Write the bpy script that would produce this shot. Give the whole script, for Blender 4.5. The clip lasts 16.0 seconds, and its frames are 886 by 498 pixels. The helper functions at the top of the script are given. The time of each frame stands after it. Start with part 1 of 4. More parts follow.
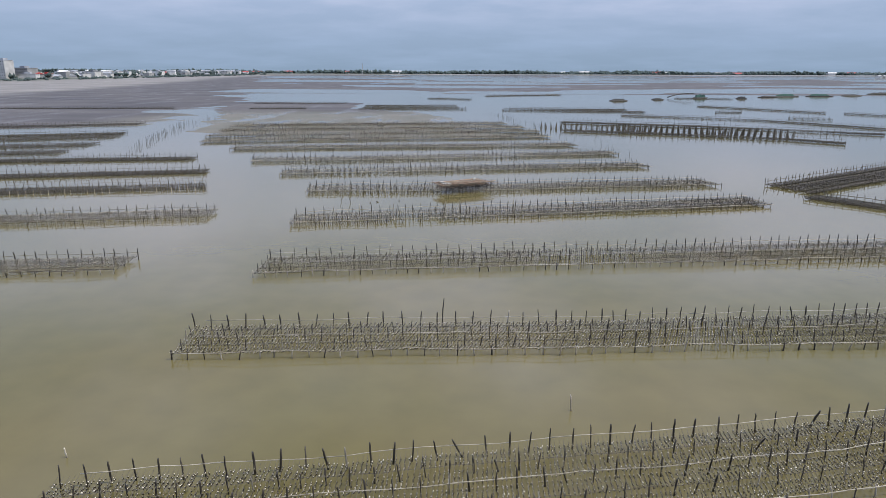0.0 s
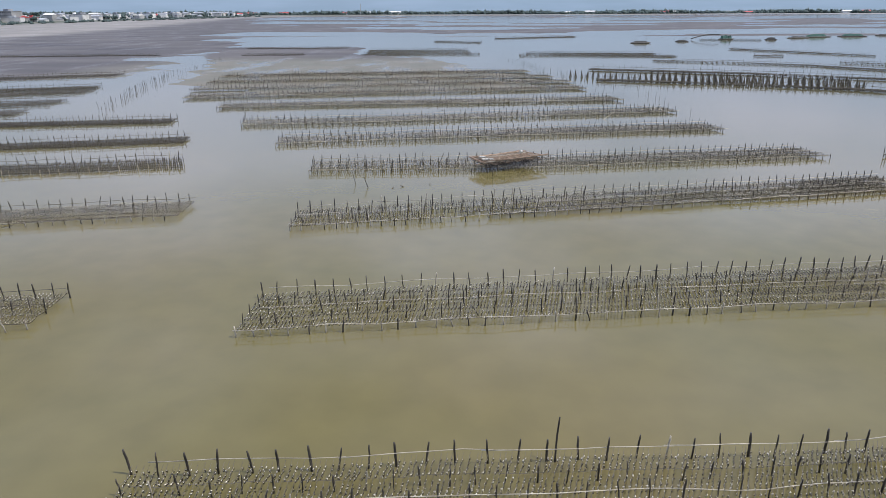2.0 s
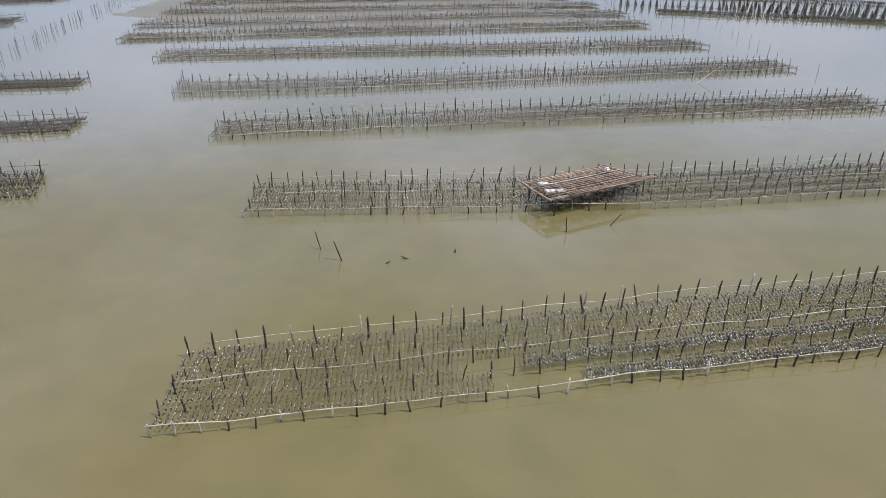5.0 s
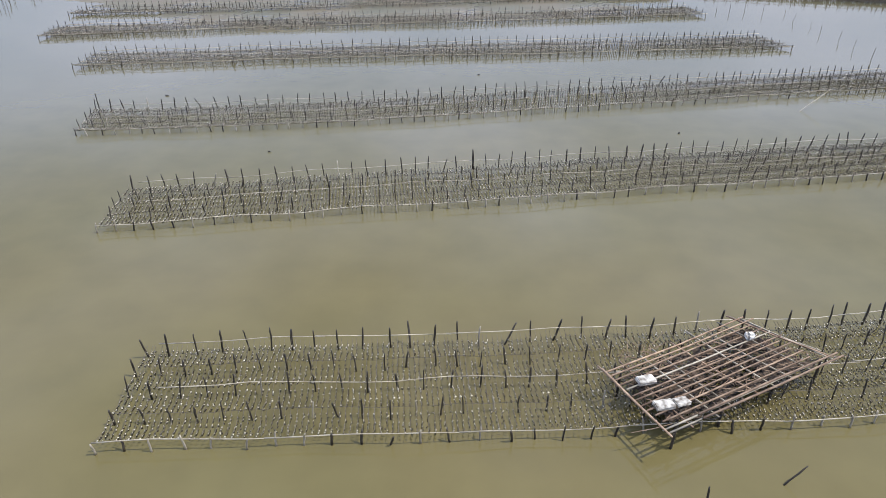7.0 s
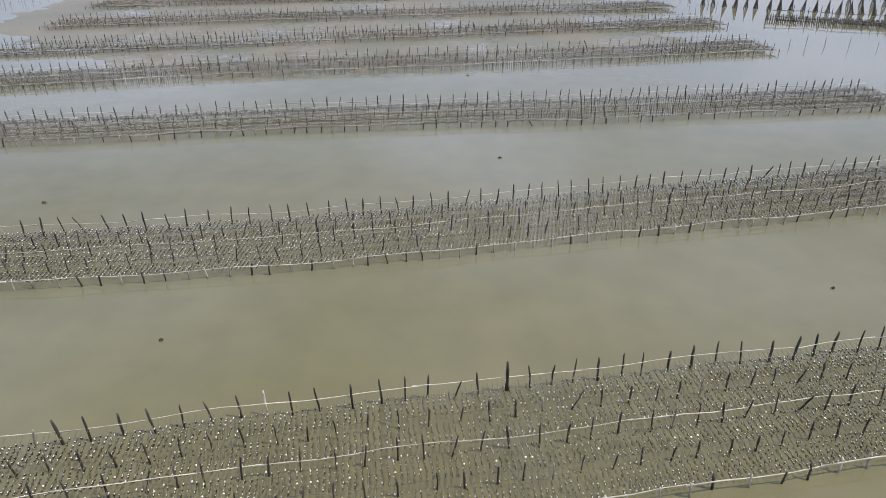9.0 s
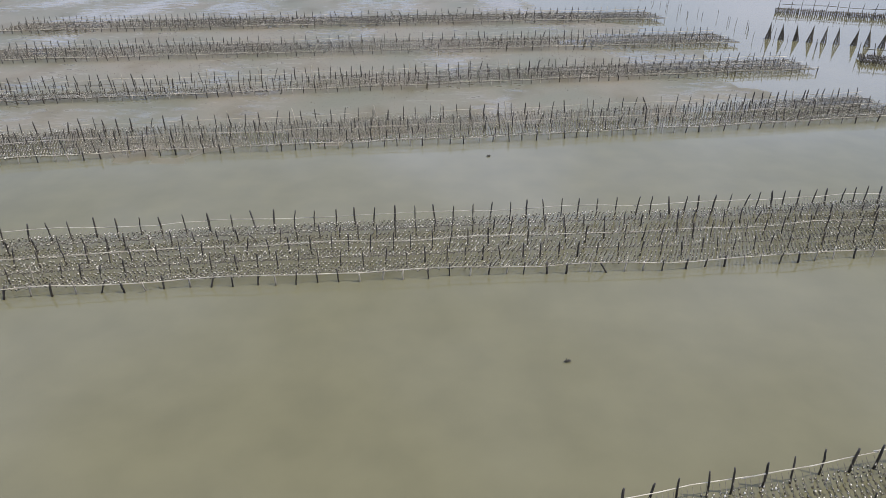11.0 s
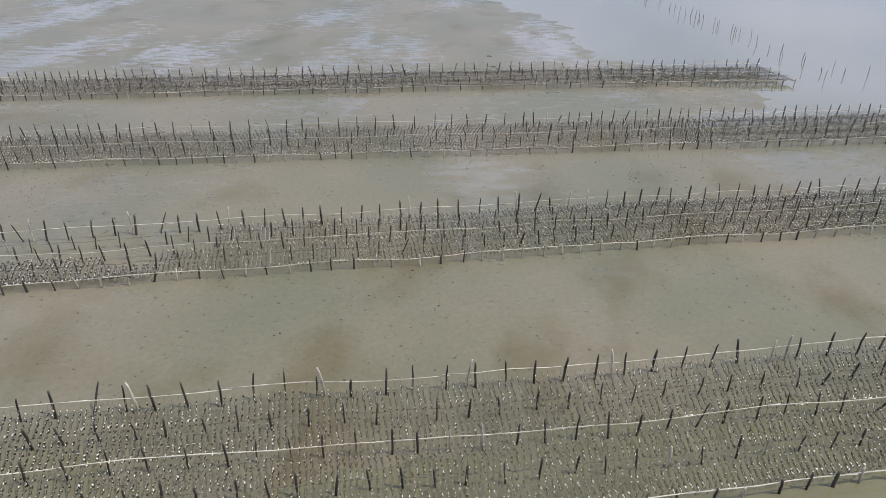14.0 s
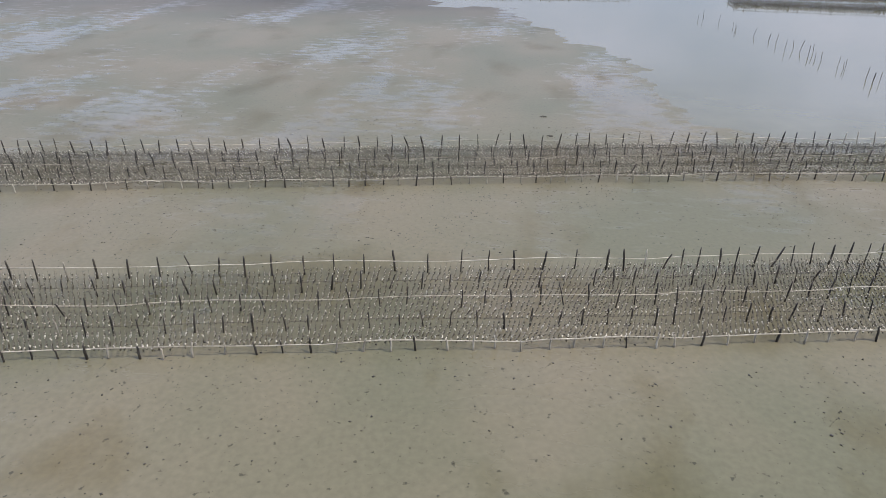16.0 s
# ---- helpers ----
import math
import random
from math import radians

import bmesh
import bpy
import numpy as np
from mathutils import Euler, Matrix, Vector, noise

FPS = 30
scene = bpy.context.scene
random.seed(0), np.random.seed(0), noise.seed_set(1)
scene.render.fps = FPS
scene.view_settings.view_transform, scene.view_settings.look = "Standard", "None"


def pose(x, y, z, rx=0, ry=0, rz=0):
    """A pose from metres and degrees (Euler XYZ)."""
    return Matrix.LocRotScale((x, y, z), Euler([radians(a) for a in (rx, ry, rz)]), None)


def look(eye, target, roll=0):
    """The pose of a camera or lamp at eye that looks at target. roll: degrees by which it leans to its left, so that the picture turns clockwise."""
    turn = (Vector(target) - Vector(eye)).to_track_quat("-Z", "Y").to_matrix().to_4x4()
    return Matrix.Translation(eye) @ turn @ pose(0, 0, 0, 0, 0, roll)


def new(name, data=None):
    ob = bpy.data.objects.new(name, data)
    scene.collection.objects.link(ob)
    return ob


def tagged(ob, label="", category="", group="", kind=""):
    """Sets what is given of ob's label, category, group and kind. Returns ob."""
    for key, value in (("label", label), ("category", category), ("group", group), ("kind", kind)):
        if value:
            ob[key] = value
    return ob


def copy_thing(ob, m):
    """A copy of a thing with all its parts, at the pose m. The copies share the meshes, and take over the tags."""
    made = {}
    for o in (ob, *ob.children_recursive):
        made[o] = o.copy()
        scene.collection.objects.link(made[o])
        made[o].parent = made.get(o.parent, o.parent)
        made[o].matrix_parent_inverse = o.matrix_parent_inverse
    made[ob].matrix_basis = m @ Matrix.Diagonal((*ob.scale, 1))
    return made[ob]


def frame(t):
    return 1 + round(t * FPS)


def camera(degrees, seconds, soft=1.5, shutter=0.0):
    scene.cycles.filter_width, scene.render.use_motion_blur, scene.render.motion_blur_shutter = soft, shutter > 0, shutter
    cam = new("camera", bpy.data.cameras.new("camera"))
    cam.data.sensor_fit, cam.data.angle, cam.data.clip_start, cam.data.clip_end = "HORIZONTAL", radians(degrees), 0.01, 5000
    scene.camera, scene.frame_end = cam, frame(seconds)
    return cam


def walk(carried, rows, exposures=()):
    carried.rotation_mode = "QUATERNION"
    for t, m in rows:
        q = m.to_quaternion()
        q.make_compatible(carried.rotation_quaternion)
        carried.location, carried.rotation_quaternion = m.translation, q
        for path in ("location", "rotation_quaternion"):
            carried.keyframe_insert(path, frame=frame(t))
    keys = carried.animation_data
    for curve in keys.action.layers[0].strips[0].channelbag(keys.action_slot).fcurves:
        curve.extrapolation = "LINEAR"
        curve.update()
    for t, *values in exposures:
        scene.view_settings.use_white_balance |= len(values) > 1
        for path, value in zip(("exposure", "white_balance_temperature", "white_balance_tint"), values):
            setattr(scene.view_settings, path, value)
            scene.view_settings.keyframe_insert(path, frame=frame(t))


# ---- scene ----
cam = camera(68.3, 16.0, 0.75)

PATH = [
    (0, (1.073, -3.383, 14.934), (1.021, -1.454, 14.406), 0.2),
    (0.5, (-0.383, 0.924, 14.981), (-0.435, 2.841, 14.413), 0.1),
    (1, (-1.562, 5.298, 14.966), (-1.614, 7.203, 14.359), -0.0),
    (1.5, (-2.518, 9.741, 14.973), (-2.572, 11.632, 14.326), -0.2),
    (2, (-3.326, 14.289, 14.985), (-3.38, 16.167, 14.299), -0.2),
    (2.5, (-4.009, 18.889, 14.982), (-4.063, 20.752, 14.257), -0.2),
    (3, (-4.568, 23.481, 15.016), (-4.622, 25.329, 14.253), -0.1),
    (3.2, (-4.745, 25.366, 15.027), (-4.801, 27.207, 14.247), -0.0),
    (5.3, (-5.714, 46.169, 15.043), (-5.792, 47.94, 14.116), -0.1),
    (5.5, (-5.855, 48.084, 15.061), (-5.934, 49.848, 14.122), -0.1),
    (6, (-6.266, 52.829, 15.142), (-6.342, 54.581, 14.179), -0.1),
    (6.5, (-6.616, 57.68, 15.196), (-6.694, 59.419, 14.211), -0.1),
    (7, (-6.999, 62.587, 15.198), (-7.076, 64.321, 14.205), -0.1),
    (7.5, (-7.361, 67.473, 15.153), (-7.438, 69.207, 14.161), -0.1),
    (7.6, (-7.43, 68.445, 15.147), (-7.507, 70.181, 14.155), -0.2),
    (8, (-7.606, 72.252, 15.151), (-7.685, 73.987, 14.161), -0.2),
    (8.5, (-7.835, 76.994, 15.127), (-7.918, 78.731, 14.14), -0.4),
    (9, (-8.103, 81.763, 15.057), (-8.188, 83.502, 14.072), -0.5),
    (9.2, (-8.273, 83.67, 15.051), (-8.356, 85.408, 14.065), -0.4),
    (11.3, (-10.412, 104.86, 14.336), (-10.463, 106.606, 13.363), 0.4),
    (11.5, (-10.552, 106.79, 14.316), (-10.601, 108.536, 13.342), 0.4),
    (12, (-10.827, 111.545, 14.276), (-10.876, 113.291, 13.302), 0.5),
    (12.5, (-11.076, 116.285, 14.157), (-11.132, 118.033, 13.186), 0.6),
    (13, (-11.375, 121.072, 14.041), (-11.44, 122.82, 13.072), 0.6),
    (13.5, (-11.607, 125.786, 13.968), (-11.685, 127.535, 13.001), 0.7),
    (14, (-11.764, 130.419, 13.826), (-11.861, 132.17, 12.864), 0.5),
    (14.5, (-12.017, 134.949, 13.703), (-12.13, 136.7, 12.744), 0.5),
    (15, (-12.272, 139.687, 13.579), (-12.408, 141.439, 12.625), 0.5),
    (15.5, (-12.473, 144.471, 13.463), (-12.638, 146.224, 12.513), 0.4),
    (16, (-12.734, 149.243, 13.388), (-12.94, 150.992, 12.44), 0.3),
]
walk(cam, [(t, look(eye, target, roll)) for t, eye, target, roll in PATH],
     [(0.0, -0.24), (1.5, -0.16), (3.0, -0.02), (6.0, 0.05), (9.0, 0.09), (12.5, 0.07), (16.0, 0.05)])

# ---- light and sky ----
SUN_WAY = Vector((0.48, -0.08, 0.87)).normalized()
sun_data = bpy.data.lights.new("sun", "SUN")
sun_data.energy, sun_data.angle, sun_data.color = 4.0, radians(0.7), (1.0, 0.94, 0.84)
sun = new("sun", sun_data)
sun.matrix_world = look(SUN_WAY * 60, (0, 0, 0))

world = bpy.data.worlds.new("sky")
scene.world = world
world.use_nodes = True
wt = world.node_tree
wt.nodes.clear()


def wnode(kind, **kw):
    n = wt.nodes.new(kind)
    for k, v in kw.items():
        n.inputs[k].default_value = v
    return n


w_out = wt.nodes.new("ShaderNodeOutputWorld")
w_bg = wnode("ShaderNodeBackground", Strength=1.0)
w_sky = wt.nodes.new("ShaderNodeTexSky")
w_sky.sky_type = "NISHITA"
w_sky.sun_disc = False
w_sky.sun_elevation = math.asin(SUN_WAY.z)
w_sky.sun_rotation = math.atan2(SUN_WAY.x, SUN_WAY.y)
w_sky.air_density, w_sky.dust_density, w_sky.ozone_density = 1.2, 2.0, 2.0
w_scale = wt.nodes.new("ShaderNodeVectorMath")
w_scale.operation = "SCALE"
w_scale.inputs["Scale"].default_value = 0.085
w_tc = wt.nodes.new("ShaderNodeTexCoord")
w_sep = wt.nodes.new("ShaderNodeSeparateXYZ")
w_up = wt.nodes.new("ShaderNodeMath")
w_up.operation, w_up.use_clamp = "MAXIMUM", False
w_up.inputs[1].default_value = 0.0
w_add = wt.nodes.new("ShaderNodeMath")
w_add.operation = "ADD"
w_add.inputs[1].default_value = 0.12
w_dx, w_dy = wt.nodes.new("ShaderNodeMath"), wt.nodes.new("ShaderNodeMath")
w_dx.operation = w_dy.operation = "DIVIDE"
w_com = wt.nodes.new("ShaderNodeCombineXYZ")
w_noise = wnode("ShaderNodeTexNoise", Scale=0.9, Detail=7.0, Roughness=0.56)
w_ramp = wt.nodes.new("ShaderNodeValToRGB")
w_ramp.color_ramp.elements[0].position, w_ramp.color_ramp.elements[1].position = 0.40, 0.66
w_ramp.color_ramp.elements[0].color = (0.2, 0.2, 0.2, 1)
w_ramp.color_ramp.elements[1].color = (0.92, 0.92, 0.92, 1)
w_mix = wt.nodes.new("ShaderNodeMix")
w_mix.data_type = "RGBA"
w_mix.inputs[7].default_value = (1.40, 1.62, 2.35, 1)
# thin haze lies over the horizon
w_haze = wt.nodes.new("ShaderNodeMapRange")
w_haze.interpolation_type = "SMOOTHSTEP"
w_haze.inputs["From Min"].default_value, w_haze.inputs["From Max"].default_value = 0.08, 0.42
w_haze.inputs["To Min"].default_value, w_haze.inputs["To Max"].default_value = 0.95, 0.0
w_hcol = wt.nodes.new("ShaderNodeValToRGB")
w_hcol.color_ramp.elements[0].position, w_hcol.color_ramp.elements[1].position = 0.0, 0.14
w_hcol.color_ramp.elements[0].color, w_hcol.color_ramp.elements[1].color = (0.31, 0.43, 0.59, 1), (0.47, 0.61, 0.89, 1)
w_high = w_hcol.color_ramp.elements.new(0.35)
w_high.color = (0.76, 1.08, 1.85, 1)
# broken cloud shows through the haze
w_veil = wt.nodes.new("ShaderNodeMapRange")
w_veil.interpolation_type = "SMOOTHSTEP"
w_veil.inputs["From Min"].default_value, w_veil.inputs["From Max"].default_value = 0.03, 0.16
w_veil.inputs["To Max"].default_value = 0.6
w_cloud = wt.nodes.new("ShaderNodeMath")
w_cloud.operation = "MULTIPLY"
w_cmix = wt.nodes.new("ShaderNodeMix")
w_cmix.data_type = "RGBA"
w_cmix.inputs[7].default_value = (0.95, 0.89, 1.0, 1)
w_hmix = wt.nodes.new("ShaderNodeMix")
w_hmix.data_type = "RGBA"
L = wt.links.new
L(w_tc.outputs["Generated"], w_sep.inputs[0])
L(w_sep.outputs["Z"], w_up.inputs[0])
L(w_up.outputs[0], w_add.inputs[0])
L(w_sep.outputs["X"], w_dx.inputs[0])
L(w_sep.outputs["Y"], w_dy.inputs[0])
L(w_add.outputs[0], w_dx.inputs[1])
L(w_add.outputs[0], w_dy.inputs[1])
L(w_dx.outputs[0], w_com.inputs[0])
L(w_dy.outputs[0], w_com.inputs[1])
L(w_com.outputs[0], w_noise.inputs["Vector"])
L(w_noise.outputs["Fac"], w_ramp.inputs[0])
L(w_sky.outputs[0], w_scale.inputs[0])
L(w_ramp.outputs[0], w_mix.inputs[0])
L(w_scale.outputs[0], w_mix.inputs[6])
L(w_sep.outputs["Z"], w_haze.inputs["Value"])
L(w_sep.outputs["Z"], w_hcol.inputs[0])
L(w_sep.outputs["Z"], w_veil.inputs["Value"])
L(w_veil.outputs[0], w_cloud.inputs[0])
L(w_ramp.outputs[0], w_cloud.inputs[1])
L(w_cloud.outputs[0], w_cmix.inputs[0])
L(w_hcol.outputs[0], w_cmix.inputs[6])
L(w_cmix.outputs[2], w_hmix.inputs[7])
L(w_haze.outputs[0], w_hmix.inputs[0])
L(w_mix.outputs[2], w_hmix.inputs[6])
L(w_hmix.outputs[2], w_bg.inputs["Color"])
L(w_bg.outputs[0], w_out.inputs[0])


# ---- materials ----
def material(name, c1, c2, scale=2.0, rough=(0.6, 0.8), bump=0.2, bump_scale=None, per_object=0.0, stops=(0.35, 0.65), stretch=(1, 1, 1),
             local=False, spec=0.5):
    """Two colours by noise, roughness by finer noise, relief, and an optional spread of brightness from piece to piece."""
    m = bpy.data.materials.new(name)
    m.use_nodes = True
    t = m.node_tree
    b = t.nodes["Principled BSDF"]
    b.inputs["Specular IOR Level"].default_value = spec
    tc = t.nodes.new("ShaderNodeTexCoord" if local else "ShaderNodeNewGeometry")
    where = tc.outputs["Object" if local else "Position"]
    mp = t.nodes.new("ShaderNodeMapping")
    mp.inputs["Scale"].default_value = stretch
    t.links.new(where, mp.inputs["Vector"])
    n1 = t.nodes.new("ShaderNodeTexNoise")
    n1.inputs["Scale"].default_value, n1.inputs["Detail"].default_value = scale, 6
    n2 = t.nodes.new("ShaderNodeTexNoise")
    n2.inputs["Scale"].default_value, n2.inputs["Detail"].default_value = bump_scale or scale * 6, 4
    t.links.new(mp.outputs[0], n1.inputs["Vector"])
    t.links.new(mp.outputs[0], n2.inputs["Vector"])
    ramp = t.nodes.new("ShaderNodeValToRGB")
    ramp.color_ramp.elements[0].position, ramp.color_ramp.elements[1].position = stops
    ramp.color_ramp.elements[0].color, ramp.color_ramp.elements[1].color = (*c1, 1), (*c2, 1)
    t.links.new(n1.outputs["Fac"], ramp.inputs[0])
    colour = ramp.outputs[0]
    if per_object:
        info = t.nodes.new("ShaderNodeObjectInfo")
        mr = t.nodes.new("ShaderNodeMapRange")
        mr.inputs["To Min"].default_value, mr.inputs["To Max"].default_value = 1 - per_object, 1 + per_object
        t.links.new(info.outputs["Random"], mr.inputs["Value"])
        hsv = t.nodes.new("ShaderNodeHueSaturation")
        t.links.new(mr.outputs[0], hsv.inputs["Value"])
        t.links.new(colour, hsv.inputs["Color"])
        colour = hsv.outputs[0]
    t.links.new(colour, b.inputs["Base Color"])
    rr = t.nodes.new("ShaderNodeMapRange")
    rr.inputs["From Min"].default_value, rr.inputs["From Max"].default_value = 0.3, 0.7
    rr.inputs["To Min"].default_value, rr.inputs["To Max"].default_value = rough
    t.links.new(n2.outputs["Fac"], rr.inputs["Value"])
    t.links.new(rr.outputs[0], b.inputs["Roughness"])
    if bump:
        bp = t.nodes.new("ShaderNodeBump")
        bp.inputs["Strength"].default_value, bp.inputs["Distance"].default_value = bump, 0.02
        t.links.new(n2.outputs["Fac"], bp.inputs["Height"])
        t.links.new(bp.outputs[0], b.inputs["Normal"])
    return m


def water_material():
    m = bpy.data.materials.new("silty_water")
    m.use_nodes = True
    t = m.node_tree
    b = t.nodes["Principled BSDF"]
    g = t.nodes.new("ShaderNodeNewGeometry")
    big = t.nodes.new("ShaderNodeTexNoise")
    big.inputs["Scale"].default_value, big.inputs["Detail"].default_value = 0.045, 4
    ramp = t.nodes.new("ShaderNodeValToRGB")
    ramp.color_ramp.elements[0].position, ramp.color_ramp.elements[1].position = 0.36, 0.64
    ramp.color_ramp.elements[0].color, ramp.color_ramp.elements[1].color = (0.124, 0.108, 0.042, 1), (0.138, 0.112, 0.044, 1)
    t.links.new(g.outputs["Position"], big.inputs["Vector"])
    t.links.new(big.outputs["Fac"], ramp.inputs[0])
    # off the seaward racks the silt is golden, inshore it is greyer
    sep = t.nodes.new("ShaderNodeSeparateXYZ")
    t.links.new(g.outputs["Position"], sep.inputs[0])
    along = t.nodes.new("ShaderNodeMapRange")
    along.interpolation_type = "SMOOTHSTEP"
    along.inputs["From Min"].default_value, along.inputs["From Max"].default_value = 60.0, 125.0
    t.links.new(sep.outputs["Y"], along.inputs["Value"])
    grey = t.nodes.new("ShaderNodeMix")
    grey.data_type = "RGBA"
    grey.inputs[7].default_value = (0.120, 0.110, 0.061, 1)
    t.links.new(along.outputs[0], grey.inputs[0])
    t.links.new(ramp.outputs[0], grey.inputs[6])
    fine = t.nodes.new("ShaderNodeTexNoise")
    fine.inputs["Scale"].default_value, fine.inputs["Detail"].default_value = 0.5, 7
    t.links.new(g.outputs["Position"], fine.inputs["Vector"])
    span = t.nodes.new("ShaderNodeMapRange")
    span.inputs["From Min"].default_value, span.inputs["From Max"].default_value = 0.3, 0.7
    span.inputs["To Min"].default_value, span.inputs["To Max"].default_value = 0.92, 1.06
    t.links.new(fine.outputs["Fac"], span.inputs["Value"])
    hsv = t.nodes.new("ShaderNodeHueSaturation")
    t.links.new(span.outputs[0], hsv.inputs["Value"])
    t.links.new(grey.outputs[2], hsv.inputs["Color"])
    t.links.new(hsv.outputs[0], b.inputs["Base Color"])
    b.inputs["Roughness"].default_value = 0.09
    b.inputs["IOR"].default_value = 1.33
    mp = t.nodes.new("ShaderNodeMapping")
    mp.inputs["Scale"].default_value = (0.8, 1.3, 1)
    t.links.new(g.outputs["Position"], mp.inputs["Vector"])
    rip = t.nodes.new("ShaderNodeTexNoise")
    rip.inputs["Scale"].default_value, rip.inputs["Detail"].default_value = 2.2, 3
    t.links.new(mp.outputs[0], rip.inputs["Vector"])
    bp = t.nodes.new("ShaderNodeBump")
    bp.inputs["Strength"].default_value, bp.inputs["Distance"].default_value = 0.09, 0.02
    t.links.new(rip.outputs["Fac"], bp.inputs["Height"])
    t.links.new(bp.outputs[0], b.inputs["Normal"])
    return m


def mud_material():
    """Wet tidal mud: brown silt, films of water that shine, dark flecks, paler sand and dry land far inshore."""
    m = bpy.data.materials.new("tidal_mud")
    m.use_nodes = True
    t = m.node_tree
    b = t.nodes["Principled BSDF"]
    g = t.nodes.new("ShaderNodeNewGeometry")

    def noise_at(scale, detail, stretch=(1, 1, 1)):
        mp = t.nodes.new("ShaderNodeMapping")
        mp.inputs["Scale"].default_value = stretch
        n = t.nodes.new("ShaderNodeTexNoise")
        n.inputs["Scale"].default_value, n.inputs["Detail"].default_value = scale, detail
        t.links.new(g.outputs["Position"], mp.inputs["Vector"])
        t.links.new(mp.outputs[0], n.inputs["Vector"])
        return n.outputs["Fac"]

    def ramp(fac, p0, c0, p1, c1):
        r = t.nodes.new("ShaderNodeValToRGB")
        r.color_ramp.elements[0].position, r.color_ramp.elements[1].position = p0, p1
        r.color_ramp.elements[0].color, r.color_ramp.elements[1].color = (*c0, 1), (*c1, 1)
        t.links.new(fac, r.inputs[0])
        return r.outputs[0]

    def mixed(fac, a, bb, blend="MIX"):
        x = t.nodes.new("ShaderNodeMix")
        x.data_type, x.blend_type = "RGBA", blend
        for sock, v in ((x.inputs[0], fac), (x.inputs[6], a), (x.inputs[7], bb)):
            if isinstance(v, (int, float)):
                sock.default_value = v
            elif isinstance(v, tuple):
                sock.default_value = (*v, 1)
            else:
                t.links.new(v, sock)
        return x.outputs[2]

    base = ramp(noise_at(0.11, 6), 0.35, (0.112, 0.106, 0.063), 0.66, (0.150, 0.127, 0.080))
    stain = ramp(noise_at(0.22, 5, (1.0, 0.6, 1)), 0.54, (1, 1, 1), 0.68, (0.77, 0.72, 0.58))
    base = mixed(1.0, base, stain, "MULTIPLY")
    grain = ramp(noise_at(5.0, 5), 0.3, (0.9, 0.9, 0.9), 0.7, (1.07, 1.07, 1.07))
    base = mixed(1.0, base, grain, "MULTIPLY")
    flecks = ramp(noise_at(4.2, 3), 0.66, (1, 1, 1), 0.72, (0.42, 0.42, 0.40))
    base = mixed(1.0, base, flecks, "MULTIPLY")
    attr = t.nodes.new("ShaderNodeAttribute")
    attr.attribute_name = "sand"
    attr3 = t.nodes.new("ShaderNodeAttribute")
    attr3.attribute_name = "silt"
    base = mixed(attr3.outputs["Fac"], base, ramp(noise_at(0.03, 7, (0.6, 1.6, 1)), 0.36, (0.050, 0.044, 0.040), 0.64, (0.108, 0.096, 0.085)))
    base = mixed(attr.outputs["Fac"], base, ramp(noise_at(0.02, 6), 0.35, (0.17, 0.155, 0.135), 0.65, (0.24, 0.22, 0.19)))
    attr2 = t.nodes.new("ShaderNodeAttribute")
    attr2.attribute_name = "land"
    base = mixed(attr2.outputs["Fac"], base, ramp(noise_at(0.02, 6), 0.4, (0.05, 0.065, 0.03), 0.6, (0.12, 0.11, 0.07)))
    t.links.new(base, b.inputs["Base Color"])
    wet = mixed(0.36, noise_at(0.085, 8, (1.2, 0.40, 1)), noise_at(0.75, 6, (0.8, 1.7, 1)))
    film = ramp(wet, 0.52, (0.44, 0.44, 0.44), 0.62, (0.05, 0.05, 0.05))
    part_silt = t.nodes.new("ShaderNodeMath")
    part_silt.operation = "MULTIPLY"
    part_silt.inputs[1].default_value = 0.62
    t.links.new(attr3.outputs["Fac"], part_silt.inputs[0])
    t.links.new(mixed(part_silt.outputs[0], film, (0.7, 0.7, 0.7)), b.inputs["Roughness"])
    b.inputs["IOR"].default_value = 1.33
    b.inputs["Specular IOR Level"].default_value = 0.5
    bp = t.nodes.new("ShaderNodeBump")
    bp.inputs["Strength"].default_value, bp.inputs["Distance"].default_value = 0.12, 0.02
    t.links.new(noise_at(3.5, 6), bp.inputs["Height"])
    t.links.new(bp.outputs[0], b.inputs["Normal"])
    return m


